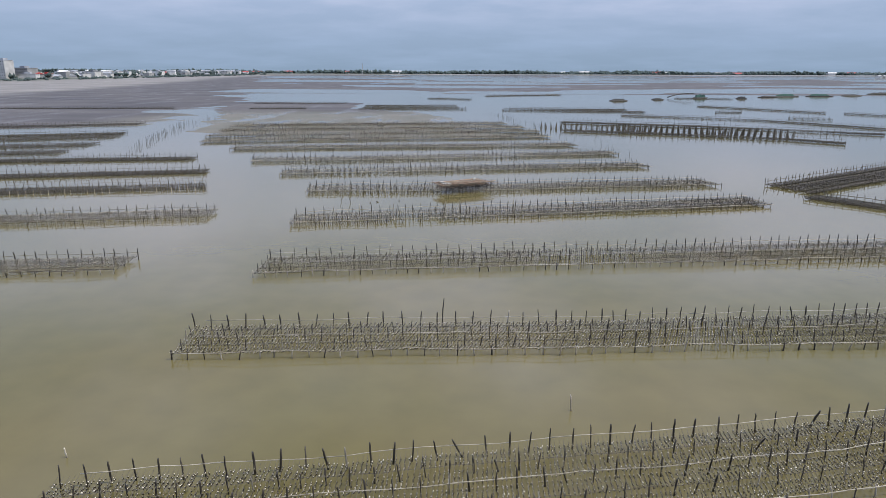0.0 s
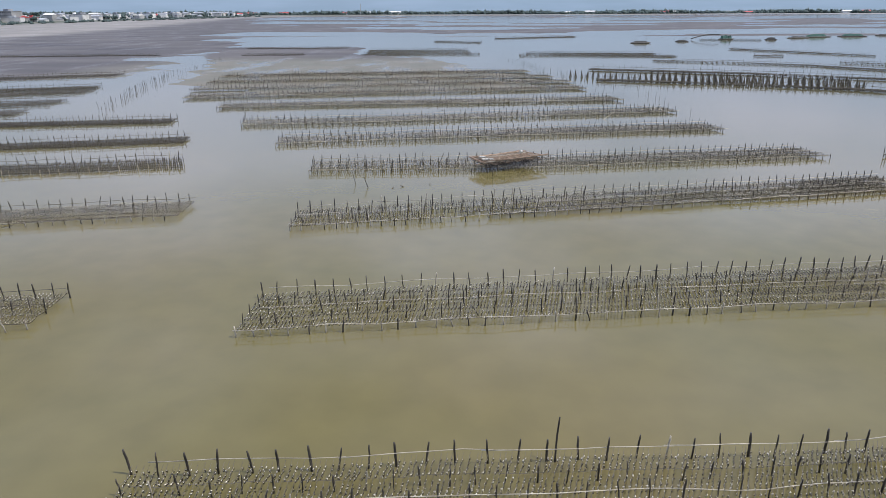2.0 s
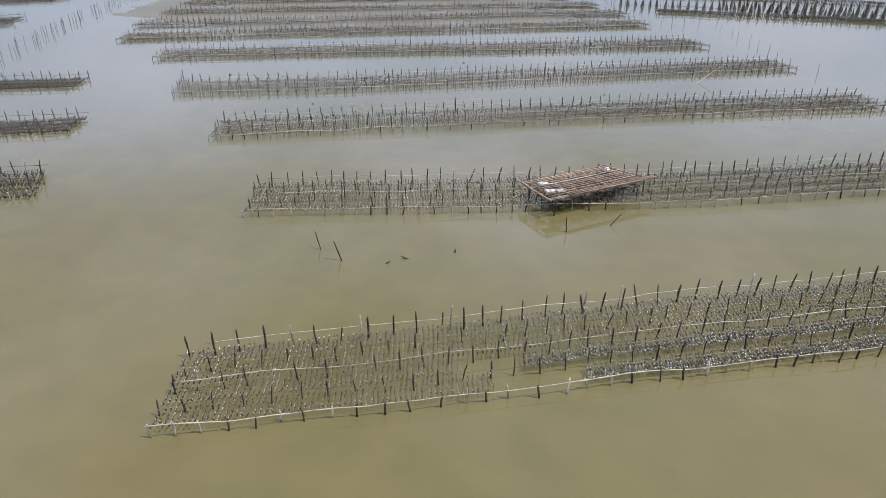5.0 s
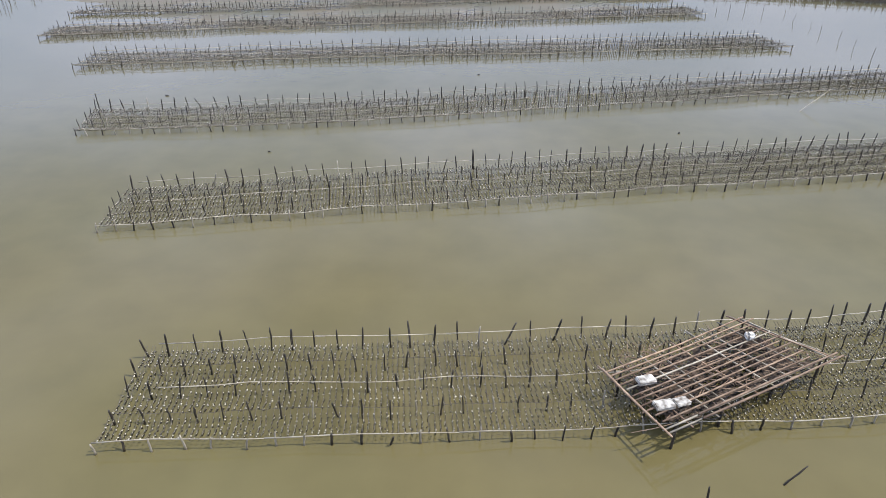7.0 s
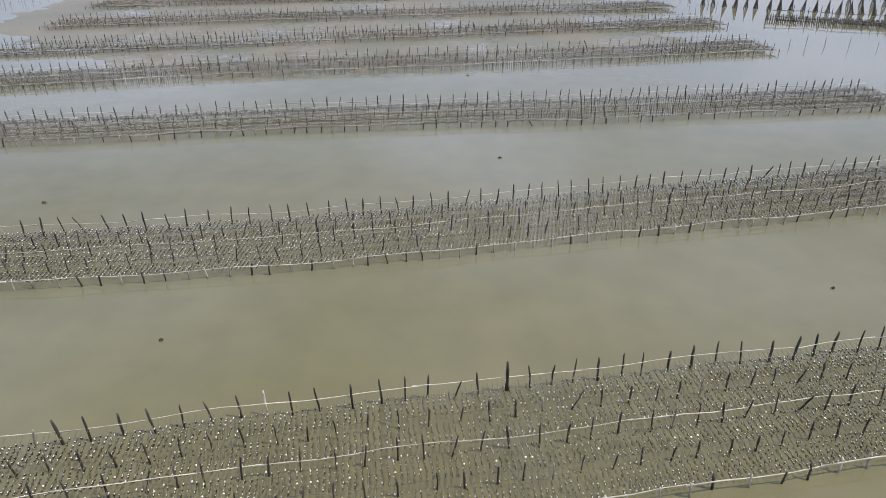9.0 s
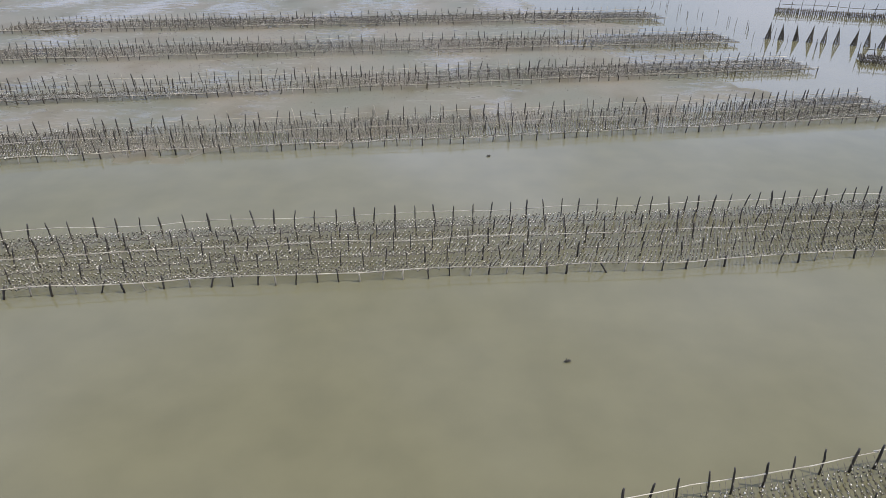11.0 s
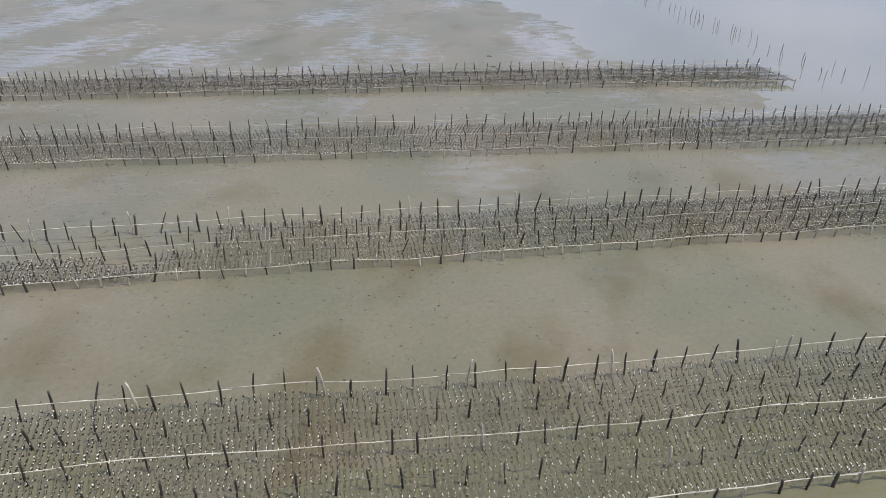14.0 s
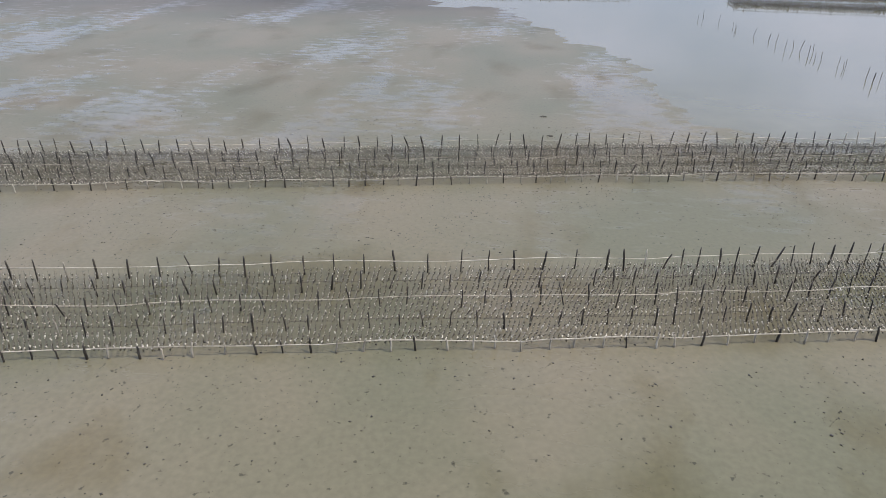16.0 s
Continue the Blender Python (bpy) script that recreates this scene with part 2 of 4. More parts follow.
def shell_material(name, dark, light, share):
    """Crusted shells, pale with marks of dark silt."""
    m = bpy.data.materials.new(name)
    m.use_nodes = True
    t = m.node_tree
    b = t.nodes["Principled BSDF"]
    g = t.nodes.new("ShaderNodeNewGeometry")
    n = t.nodes.new("ShaderNodeTexNoise")
    n.inputs["Scale"].default_value, n.inputs["Detail"].default_value = 22, 4
    t.links.new(g.outputs["Position"], n.inputs["Vector"])
    a = t.nodes.new("ShaderNodeMath")
    a.operation = "MULTIPLY_ADD"
    a.inputs[1].default_value, a.inputs[2].default_value = 0.9, -0.45
    t.links.new(n.outputs["Fac"], a.inputs[0])
    s = t.nodes.new("ShaderNodeMath")
    s.operation = "ADD"
    s.inputs[0].default_value = 0.5
    t.links.new(a.outputs[0], s.inputs[1])
    r = t.nodes.new("ShaderNodeValToRGB")
    r.color_ramp.elements[0].position, r.color_ramp.elements[1].position = 1 - share - 0.18, 1 - share + 0.22
    r.color_ramp.elements[0].color, r.color_ramp.elements[1].color = (*dark, 1), (*light, 1)
    t.links.new(s.outputs[0], r.inputs[0])
    t.links.new(r.outputs[0], b.inputs["Base Color"])
    b.inputs["Roughness"].default_value = 0.6
    bp = t.nodes.new("ShaderNodeBump")
    bp.inputs["Strength"].default_value, bp.inputs["Distance"].default_value = 0.6, 0.015
    t.links.new(n.outputs["Fac"], bp.inputs["Height"])
    t.links.new(bp.outputs[0], b.inputs["Normal"])
    return m


WATER = water_material()
MUD = mud_material()
STAKE = material("wet_dark_bamboo", (0.013, 0.0105, 0.0075), (0.052, 0.042, 0.030), 5, (0.5, 0.8), 0.3, 40, 0.3, stretch=(1, 1, 0.4))
CANE = material("bleached_bamboo", (0.30, 0.26, 0.19), (0.50, 0.45, 0.35), 3, (0.5, 0.7), 0.2, 30, 0.2)
GREY_CANE = material("grey_weathered_bamboo", (0.20, 0.175, 0.13), (0.38, 0.34, 0.265), 3, (0.55, 0.8), 0.25, 30, 0.3)
BROWN_CANE = material("brown_weathered_bamboo", (0.165, 0.105, 0.066), (0.36, 0.255, 0.170), 3, (0.55, 0.8), 0.25, 30, 0.3)
ROPE = material("silty_rope", (0.065, 0.056, 0.040), (0.14, 0.122, 0.088), 6, (0.7, 0.9), 0.2, 60)
SHELL = shell_material("oyster_shell", (0.12, 0.10, 0.07), (0.76, 0.70, 0.57), 0.68)
SHELL_DARK = shell_material("muddy_oyster_shell", (0.022, 0.020, 0.015), (0.58, 0.55, 0.48), 0.66)
SHELL_BLACK = shell_material("dark_oyster_growth", (0.018, 0.015, 0.011), (0.16, 0.138, 0.105), 0.42)
SHELL_DULL = shell_material("silted_oyster_shell", (0.065, 0.054, 0.037), (0.32, 0.275, 0.20), 0.55)
SILT = material("silted_growth", (0.022, 0.019, 0.013), (0.066, 0.056, 0.038), 8, (0.5, 0.8), 0.4, 40)
# olive growth, dark enough to serve as shade under the clumps
GROWTH_SHADE = material("growth_and_shade", (0.040, 0.033, 0.021), (0.108, 0.087, 0.056), 8, (0.5, 0.8), 0.4, 40)
FOAM = material("white_foam", (0.26, 0.23, 0.18), (0.80, 0.79, 0.74), 7, (0.6, 0.8), 0.2, 30)
STAINED_FOAM = material("stained_foam", (0.13, 0.11, 0.085), (0.58, 0.56, 0.50), 6, (0.6, 0.8), 0.3, 30)
NETTING = material("green_netting", (0.012, 0.045, 0.036), (0.030, 0.10, 0.075), 1.5, (0.7, 0.9), 0.4, 12)
# brown of the sheet below the deck, clutter and shade in one colour
UNDERDECK_SHADE = material("clutter_and_shade", (0.030, 0.022, 0.015), (0.120, 0.085, 0.058), 9, (0.8, 0.95), 0.5, 40)
DARK_NET = material("black_netting", (0.018, 0.020, 0.020), (0.055, 0.058, 0.055), 1.5, (0.7, 0.9), 0.4, 12)
# foliage green made bluer and paler, the distance haze put into its colour
HAZY_LEAF = material("hazy_foliage", (0.026, 0.044, 0.040), (0.058, 0.085, 0.078), 0.12, (0.7, 0.9), 0.3, 0.8, 0.25)
WALL_A = material("pale_render", (0.50, 0.49, 0.46), (0.66, 0.65, 0.62), 0.15, (0.7, 0.9), 0.1, 2, 0.25)
WALL_B = material("grey_concrete", (0.26, 0.26, 0.25), (0.40, 0.39, 0.37), 0.15, (0.7, 0.9), 0.1, 2, 0.25)
ROOF_GREY = material("grey_sheet_roof", (0.22, 0.23, 0.25), (0.36, 0.37, 0.38), 0.2, (0.5, 0.7), 0.1, 2, 0.3)
ROOF_RED = material("red_sheet_roof", (0.36, 0.055, 0.05), (0.50, 0.09, 0.08), 0.2, (0.5, 0.7), 0.1, 2, 0.1)
GLASS = material("dark_window", (0.03, 0.035, 0.045), (0.06, 0.07, 0.08), 0.3, (0.1, 0.2), 0.0)
RUST = material("dark_tarred_hull", (0.022, 0.022, 0.022), (0.07, 0.065, 0.055), 1.5, (0.5, 0.8), 0.2, 12)


# ---- mesh helpers ----
def mesh(name, verts, faces, mat, smooth=False):
    me = bpy.data.meshes.new(name)
    me.from_pydata(np.asarray(verts, float).tolist(), [], [tuple(int(i) for i in f) for f in faces])
    me.materials.append(mat)
    if smooth:
        me.polygons.foreach_set("use_smooth", [True] * len(me.polygons))
    return me


def thing(name, at, label, category, group="", kind=""):
    ob = new(name)
    ob.empty_display_size = 0.3
    ob.location = at
    return tagged(ob, label, category, group, kind)


def part(name, me, parent, m=None, label="", kind=""):
    """A mesh under a thing; m is its pose in the thing's own space."""
    ob = new(name, me)
    ob.parent = parent
    if m is not None:
        ob.matrix_basis = m
    return tagged(ob, label, kind=kind)


def tube(points, radii, sides=6):
    """Vertices and faces of a bent pole through the points."""
    pts = [Vector(p) for p in points]
    v, f = [], []
    for i, p in enumerate(pts):
        d = (pts[min(i + 1, len(pts) - 1)] - pts[max(i - 1, 0)]).normalized()
        a = d.cross(Vector((0, 0, 1)) if abs(d.z) < 0.9 else Vector((1, 0, 0))).normalized()
        c = d.cross(a)
        r = radii[i] if hasattr(radii, "__len__") else radii
        for k in range(sides):
            w = 2 * math.pi * k / sides
            v.append(p + a * (r * math.cos(w)) + c * (r * math.sin(w)))
    for i in range(len(pts) - 1):
        for k in range(sides):
            k2 = (k + 1) % sides
            f.append((i * sides + k, i * sides + k2, (i + 1) * sides + k2, (i + 1) * sides + k))
    n = (len(pts) - 1) * sides
    f.append(tuple(range(sides - 1, -1, -1)))
    f.append(tuple(range(n, n + sides)))
    return v, f


def joined(pieces):
    v, f = [], []
    for pv, pf in pieces:
        o = len(v)
        v += list(pv)
        f += [tuple(i + o for i in q) for q in pf]
    return v, f


def slab(x0, x1, y0, y1, z0, z1):
    v = [(x0, y0, z0), (x1, y0, z0), (x1, y1, z0), (x0, y1, z0), (x0, y0, z1), (x1, y0, z1), (x1, y1, z1), (x0, y1, z1)]
    return v, [(3, 2, 1, 0), (4, 5, 6, 7), (0, 1, 5, 4), (1, 2, 6, 5), (2, 3, 7, 6), (3, 0, 4, 7)]


rng = random.Random(7)
npr = np.random.default_rng(5)


# ---- value noise for the lie of the mud ----
LATTICE = np.random.default_rng(11).random((256, 256))


def vnoise(x, y):
    xi, yi = np.floor(x).astype(int), np.floor(y).astype(int)
    fx, fy = x - xi, y - yi
    fx, fy = fx * fx * (3 - 2 * fx), fy * fy * (3 - 2 * fy)
    a, b = LATTICE[xi % 256, yi % 256], LATTICE[(xi + 1) % 256, yi % 256]
    c, d = LATTICE[xi % 256, (yi + 1) % 256], LATTICE[(xi + 1) % 256, (yi + 1) % 256]
    return (a * (1 - fx) + b * fx) * (1 - fy) + (c * (1 - fx) + d * fx) * fy


def fbm(x, y, octaves=4):
    s, amp, tot = 0, 1.0, 0
    for o in range(octaves):
        s, tot = s + amp * vnoise(x * 2 ** o + 17 * o, y * 2 ** o + 5 * o), tot + amp
        amp *= 0.55
    return s / tot - 0.5


def inside(poly, x, y):
    """Signed distance to a closed outline, positive within."""
    d, sign = np.full(x.shape, 1e9), np.zeros(x.shape, bool)
    for (ax, ay), (bx, by) in zip(poly, poly[1:] + poly[:1]):
        ex, ey = bx - ax, by - ay
        k = np.clip(((x - ax) * ex + (y - ay) * ey) / (ex * ex + ey * ey), 0, 1)
        d = np.minimum(d, np.hypot(x - ax - k * ex, y - ay - k * ey))
        cross = (ay > y) != (by > y)
        with np.errstate(divide="ignore", invalid="ignore"):
            xx = ax + (y - ay) / (by - ay if by != ay else 1e-9) * ex
        sign ^= cross & (x < xx)
    return np.where(sign, d, -d)


FLAT = [(-47, 150), (-62, 160), (-66, 178), (-76, 215), (-96, 262), (-100, 312), (-48, 308), (-46, 262), (-28, 246), (-16, 239), (-11, 219),
        (-7, 213), (-4, 207), (-1.5, 197), (-2, 189), (4, 181), (0, 175), (-2, 169), (9, 166), (12, 154), (0, 149), (-14, 146), (-32, 143)]
WEST_FLAT = [(-90, 178), (-135, 158), (-260, 190), (-700, 330), (-900, 700), (-800, 1400), (-480, 1900), (-360, 1200), (-230, 760), (-140, 420),
             (-108, 310), (-98, 235)]
SHORE = [(-262, 355), (-300, 620), (-432, 1225), (-520, 1800), (-420, 2100), (0, 2230), (1500, 2320), (4700, 2400), (4700, 4700), (-4700, 4700), (-4700, 150), (-420, 240)]
FAR_SILT = [(-86, 150), (-82, 222), (40, 232), (2500, 300), (4700, 2400), (-4700, 2400), (-4700, 120), (-130, 120)]
LAND = [(-440, 520), (-505, 720), (-540, 1000), (-565, 1380), (-560, 2000), (0, 2420), (1500, 2500), (4700, 2600), (4700, 4700), (-4700, 4700), (-4700, 300), (-900, 380)]


def ground_height(x, y):
    wob = fbm(x / 9, y / 5, 5)
    a = inside(FLAT, x, y) / 16 + wob * 0.75 + 0.20
    b = inside(WEST_FLAT, x, y) / 60 + fbm(x / 55, y / 30, 5) * 1.4
    far = np.minimum((y - 470) / 420, 0.12) + fbm(x / 190 + 3, y / 70 + 9, 5) * 3.4
    far = np.where(y > 430, np.minimum(far, 1.2), -1)
    s = np.maximum(np.maximum(a, b), far)
    z = np.where(s > 0, 0.035 * np.tanh(s * 1.6), 0.5 * np.maximum(s, -1.2))
    z = z + 0.012 * fbm(x / 2.2, y / 2.2, 3) * (s > -0.1)
    sh = inside(SHORE, x, y)
    z = np.where(sh > 0, np.maximum(z, 0.02 + np.minimum(sh / 90, 1.0) * 0.6), z)
    ld = inside(LAND, x, y)
    return np.where(ld > 0, z + np.minimum(ld / 60, 1.0) * 1.2, z)


def spread(lo, hi, fine_lo, fine_hi, step, grow=1.12):
    mid = list(np.arange(fine_lo, fine_hi, step))
    left, s, p = [], step, fine_lo
    while p > lo:
        s *= grow
        p -= s
        left.append(max(p, lo))
    right, s, p = [], step, mid[-1]
    while p < hi:
        s *= grow
        p += s
        right.append(min(p, hi))
    return np.array(left[::-1] + mid + right)


def sheet(name, xs, ys, height, mat, label, category):
    gx, gy = np.meshgrid(xs, ys)
    gz = height(gx, gy)
    nx, ny = len(xs), len(ys)
    co = np.stack([gx.ravel(), gy.ravel(), gz.ravel()], 1)
    i = (np.arange(ny - 1)[:, None] * nx + np.arange(nx - 1)[None]).ravel()
    me = mesh(name, co, np.stack([i, i + 1, i + nx + 1, i + nx], 1), mat, True)
    return tagged(new(name, me), label, category, kind="structure"), gx.ravel(), gy.ravel()


ground, GX, GY = sheet("ground", spread(-4700, 4700, -72, 24, 0.55, 1.09), spread(-300, 4700, 142, 246, 0.55, 1.055), ground_height, MUD,
                       "wet brown tidal mud flat with shining films of water", "mud flat")
for key, poly, soft in (("sand", SHORE, 12.0), ("land", LAND, 25.0), ("silt", FAR_SILT, 30.0)):
    at = ground.data.attributes.new(key, "FLOAT", "POINT")
    at.data.foreach_set("value", np.clip(inside(poly, GX, GY) / soft, 0, 1).astype(np.float32))
water, _, _ = sheet("water", np.linspace(-4600, 4600, 47), np.linspace(-280, 2600, 31), lambda x, y: x * 0.0, WATER,
                    "calm silty olive brown sea water at low tide", "water")

# ---- stakes, rails and oyster strings ----
def stake_mesh(name, mat, lean, fat=0.035):
    pts = [(rng.uniform(-1, 1) * 0.012 + lean * z * z, rng.uniform(-1, 1) * 0.012, z) for z in (-0.4, 0.25, 0.6, 0.86, 1.0)]
    v, f = tube(pts, [fat * k for k in (1.08, 0.98, 1.02, 0.88, 0.7)], 5)
    return mesh(name, v, f, mat, True)


STAKES = [stake_mesh("stake", STAKE, l, r) for l, r in ((0, 0.034), (0.05, 0.030), (-0.04, 0.038), (0.02, 0.042), (-0.02, 0.028))]
GREY_STAKES = [stake_mesh("grey_stake", GREY_CANE, l, 0.032) for l in (0, 0.04, -0.05)]
PALE_STAKES = [stake_mesh("pale_stake", CANE, l, 0.030) for l in (0.03, -0.03)]

STRING_LENGTH = 4.7


def string_arrays(count, size, length, seed, z0=0.36, sag=0.07, bays=4, lo=0.10, hi=0.88, lie=0.0, hang=2.0, cord=True):
    """Clumps of shells along a cord that crosses the rack in bays: arrays of vertices and triangles."""
    r = np.random.default_rng(seed)
    vs, fs, ms, o = [], [], [], 0
    tri = np.array([(0, 1, 3), (1, 2, 3), (2, 0, 3), (1, 0, 4), (2, 1, 4), (0, 2, 4)])
    unit = np.array([(1, 0, 0), (-0.5, 0.87, 0), (-0.5, -0.87, 0), (0, 0, 1), (0, 0, -1)], float)
    for b in range(bays):
        for k in range(count):
            w = lo + (hi - lo) * (k + r.uniform(0.15, 0.85)) / count
            y = (b + w) / bays * length
            z = z0 - sag * math.sin(math.pi * w) + r.normal(0, 0.012)
            x = r.normal(0, 0.016) + lie * w
            c = unit * (size * r.uniform(0.55, 1.25, 3) * np.array([0.95, 1.25, 0.75])) + r.normal(0, size * 0.2, (5, 3))
            q, _ = np.linalg.qr(r.normal(size=(3, 3)))
            vs.append(c @ (np.eye(3) * 0.6 + q * 0.5) + (x, y, z))
            fs.append(tri + o)
            ms.append(np.full(6, 0 if r.random() < 0.76 else 2, np.int32))
            o += 5
            # silted growth below, its dark shape also giving the clump's underside shade
            if hang:
                e = size * r.uniform(0.58, 0.86)
                low = np.array([(e, 0, -0.1 * e), (-0.5 * e, 0.87 * e, -0.1 * e), (-0.5 * e, -0.87 * e, -0.1 * e), (r.normal(0, 0.3) * e, r.normal(0, 0.3) * e, -e * hang)])
                vs.append(low + (x, y, z))
                fs.append(np.array([(1, 0, 3), (2, 1, 3), (0, 2, 3)]) + o)
                ms.append(np.ones(3, np.int32))
                o += 4
    # the cord itself, a thin three-sided line in each bay
    for b in range(bays if cord else 0):
        ring = []
        for w in (0.0, 0.5, 1.0):
            z = z0 - sag * math.sin(math.pi * w) + (0.12 if w in (0.0, 1.0) else 0)
            for a in range(3):
                ring.append((0.009 * math.cos(a * 2.094) + lie * w, (b + w) / bays * length, z + 0.009 * math.sin(a * 2.094)))
        vs.append(np.array(ring))
        q = []
        for s in range(2):
            for a in range(3):
                i, j = s * 3 + a, s * 3 + (a + 1) % 3
                q += [(i, j, j + 3), (i, j + 3, i + 3)]
        fs.append(np.array(q) + o)
        ms.append(np.full(len(q), 3, np.int32))
        o += 9
    return np.concatenate(vs), np.concatenate(fs), np.concatenate(ms)


KINDS = {
    "full": [string_arrays(8, 0.057, STRING_LENGTH, 20 + i, lo=0.10, hi=0.90, lie=(i - 2.5) * 0.008) for i in range(6)],
    "even": [string_arrays(9, 0.056, STRING_LENGTH, 60 + i, lo=0.05, hi=0.95, sag=0.05, lie=(i - 2.5) * 0.008) for i in range(6)],
    "dense": [string_arrays(7, 0.14, STRING_LENGTH, 140 + i, z0=0.24, lo=0.0, hi=1.0, lie=(i - 1) * 0.04, hang=0, cord=False) for i in range(3)],
    "far": [string_arrays(8, 0.056, STRING_LENGTH, 80 + i, lo=0.05, hi=0.95) for i in range(3)],
}
BAND = [string_arrays(13, 0.066, 1.0, 100 + i, hang=1.2, z0=0.34, sag=0.10, bays=1, lo=0.04, hi=0.96, lie=(i - 2) * 0.03) for i in range(5)]
HALF = [string_arrays(8, 0.057, 2.0, 120 + i, bays=2, lo=0.06, hi=0.94) for i in range(6)]
QUARTER = [string_arrays(8, 0.057, 1.0, 160 + i, bays=1, lo=0.06, hi=0.94) for i in range(6)]


def fast_mesh(name, v, tris, mats, index=None):
    me = bpy.data.meshes.new(name)
    me.vertices.add(len(v))
    me.vertices.foreach_set("co", np.asarray(v, np.float32).ravel())
    me.loops.add(len(tris) * 3)
    me.loops.foreach_set("vertex_index", np.asarray(tris, np.int32).ravel())
    me.polygons.add(len(tris))
    me.polygons.foreach_set("loop_start", np.arange(0, len(tris) * 3, 3, dtype=np.int32))
    for m in mats:
        me.materials.append(m)
    if index is not None:
        me.polygons.foreach_set("material_index", np.asarray(index, np.int32))
    me.update(calc_edges=True)
    return me


# second slot colours the clump undersides, silted growth and shade together
PALE_SET, DARK_SET, BLACK_SET = (SHELL, GROWTH_SHADE, SHELL_DULL, ROPE), (SHELL_DARK, SILT, SILT, ROPE), (SHELL_BLACK, SILT, SILT, ROPE)
MESHES = {k: [fast_mesh("oyster_string", v, f, BLACK_SET if k == "dense" else PALE_SET, mi) for v, f, mi in arr] for k, arr in KINDS.items()}
BAND_MESHES = [fast_mesh("oyster_string", v, f, DARK_SET, mi) for v, f, mi in BAND]
HALF_MESHES = [fast_mesh("oyster_string", v, f, PALE_SET, mi) for v, f, mi in HALF]
QUARTER_MESHES = [fast_mesh("oyster_string", v, f, PALE_SET, mi) for v, f, mi in QUARTER]


def lerp(a, b, k):
    return a + (b - a) * k


class Plan:
    """The outline of a rack: front and back edges as broken lines with the same number of corners."""

    def __init__(self, front, back, wave):
        self.f, self.b = [Vector((*p, 0)) for p in front], [Vector((*p, 0)) for p in back]
        self.cum = [0.0]
        for p, q in zip(self.f, self.f[1:]):
            self.cum.append(self.cum[-1] + (q - p).length)
        self.length, self.wave = self.cum[-1], wave

    def at(self, s, v):
        s = min(max(s, 0), self.length)
        i = max(k for k in range(len(self.cum) - 1) if self.cum[k] <= s + 1e-9)
        k = (s - self.cum[i]) / max(self.cum[i + 1] - self.cum[i], 1e-6)
        p = lerp(lerp(self.f[i], self.f[i + 1], k), lerp(self.b[i], self.b[i + 1], k), v)
        w = self.wave
        return p + Vector((0, 0.05 * math.sin(s * 0.37 + w) + 0.04 * math.sin(s * 1.1 + 2 * w + v * 3), 0))

    def s_of_x(self, x):
        for i in range(len(self.f) - 1):
            if self.f[i].x <= x <= self.f[i + 1].x:
                return lerp(self.cum[i], self.cum[i + 1], (x - self.f[i].x) / (self.f[i + 1].x - self.f[i].x))
        return 0.0 if x < self.f[0].x else self.length


def pole_rail(rack, plan, s0, s1, v, z, mat, r, origin, name="rail"):
    """A run of bamboo poles, lashed end over end along a row of stakes."""
    s = s0
    while s < s1 - 0.6:
        e = min(s + rng.uniform(4.2, 6.4), s1)
        n = max(3, int((e - s) / 0.9))
        pts = []
        for i in range(n + 1):
            q = lerp(s, e, i / n)
            pts.append(plan.at(q, v) - origin + Vector((0, rng.uniform(-0.03, 0.03), z + 0.045 * math.sin(q * 0.8 + v * 9 + plan.wave) + rng.uniform(-0.02, 0.02))))
        rad = [r * lerp(1.1, 0.75, i / n) for i in range(n + 1)]
        vv, ff = tube(pts, rad, 5)
        part(name, mesh(name, vv, ff, mat, True), rack)
        s = e - rng.uniform(0.15, 0.4)


def line_rope(rack, plan, s0, s1, v, z, origin, mat, r=0.011):
    n = max(2, int((s1 - s0) / 0.9))
    pts = [plan.at(lerp(s0, s1, i / n), v) - origin + Vector((0, 0, z - (0.05 if i % 2 else 0) + rng.uniform(-0.015, 0.015))) for i in range(n + 1)]
    vv, ff = tube(pts, r, 4)
    part("rope", mesh("rope", vv, ff, mat), rack)


def joined_copies(arrays, mats):
    """One set of arrays from many placed copies of template arrays."""
    vs, fs, ms, o = [], [], [], 0
    for (v, f, mi), m in zip(arrays, mats):
        a = np.array(m)
        vs.append(v @ a[:3, :3].T + a[:3, 3])
        fs.append(f + o)
        ms.append(mi)
        o += len(v)
    return np.concatenate(vs), np.concatenate(fs), np.concatenate(ms)


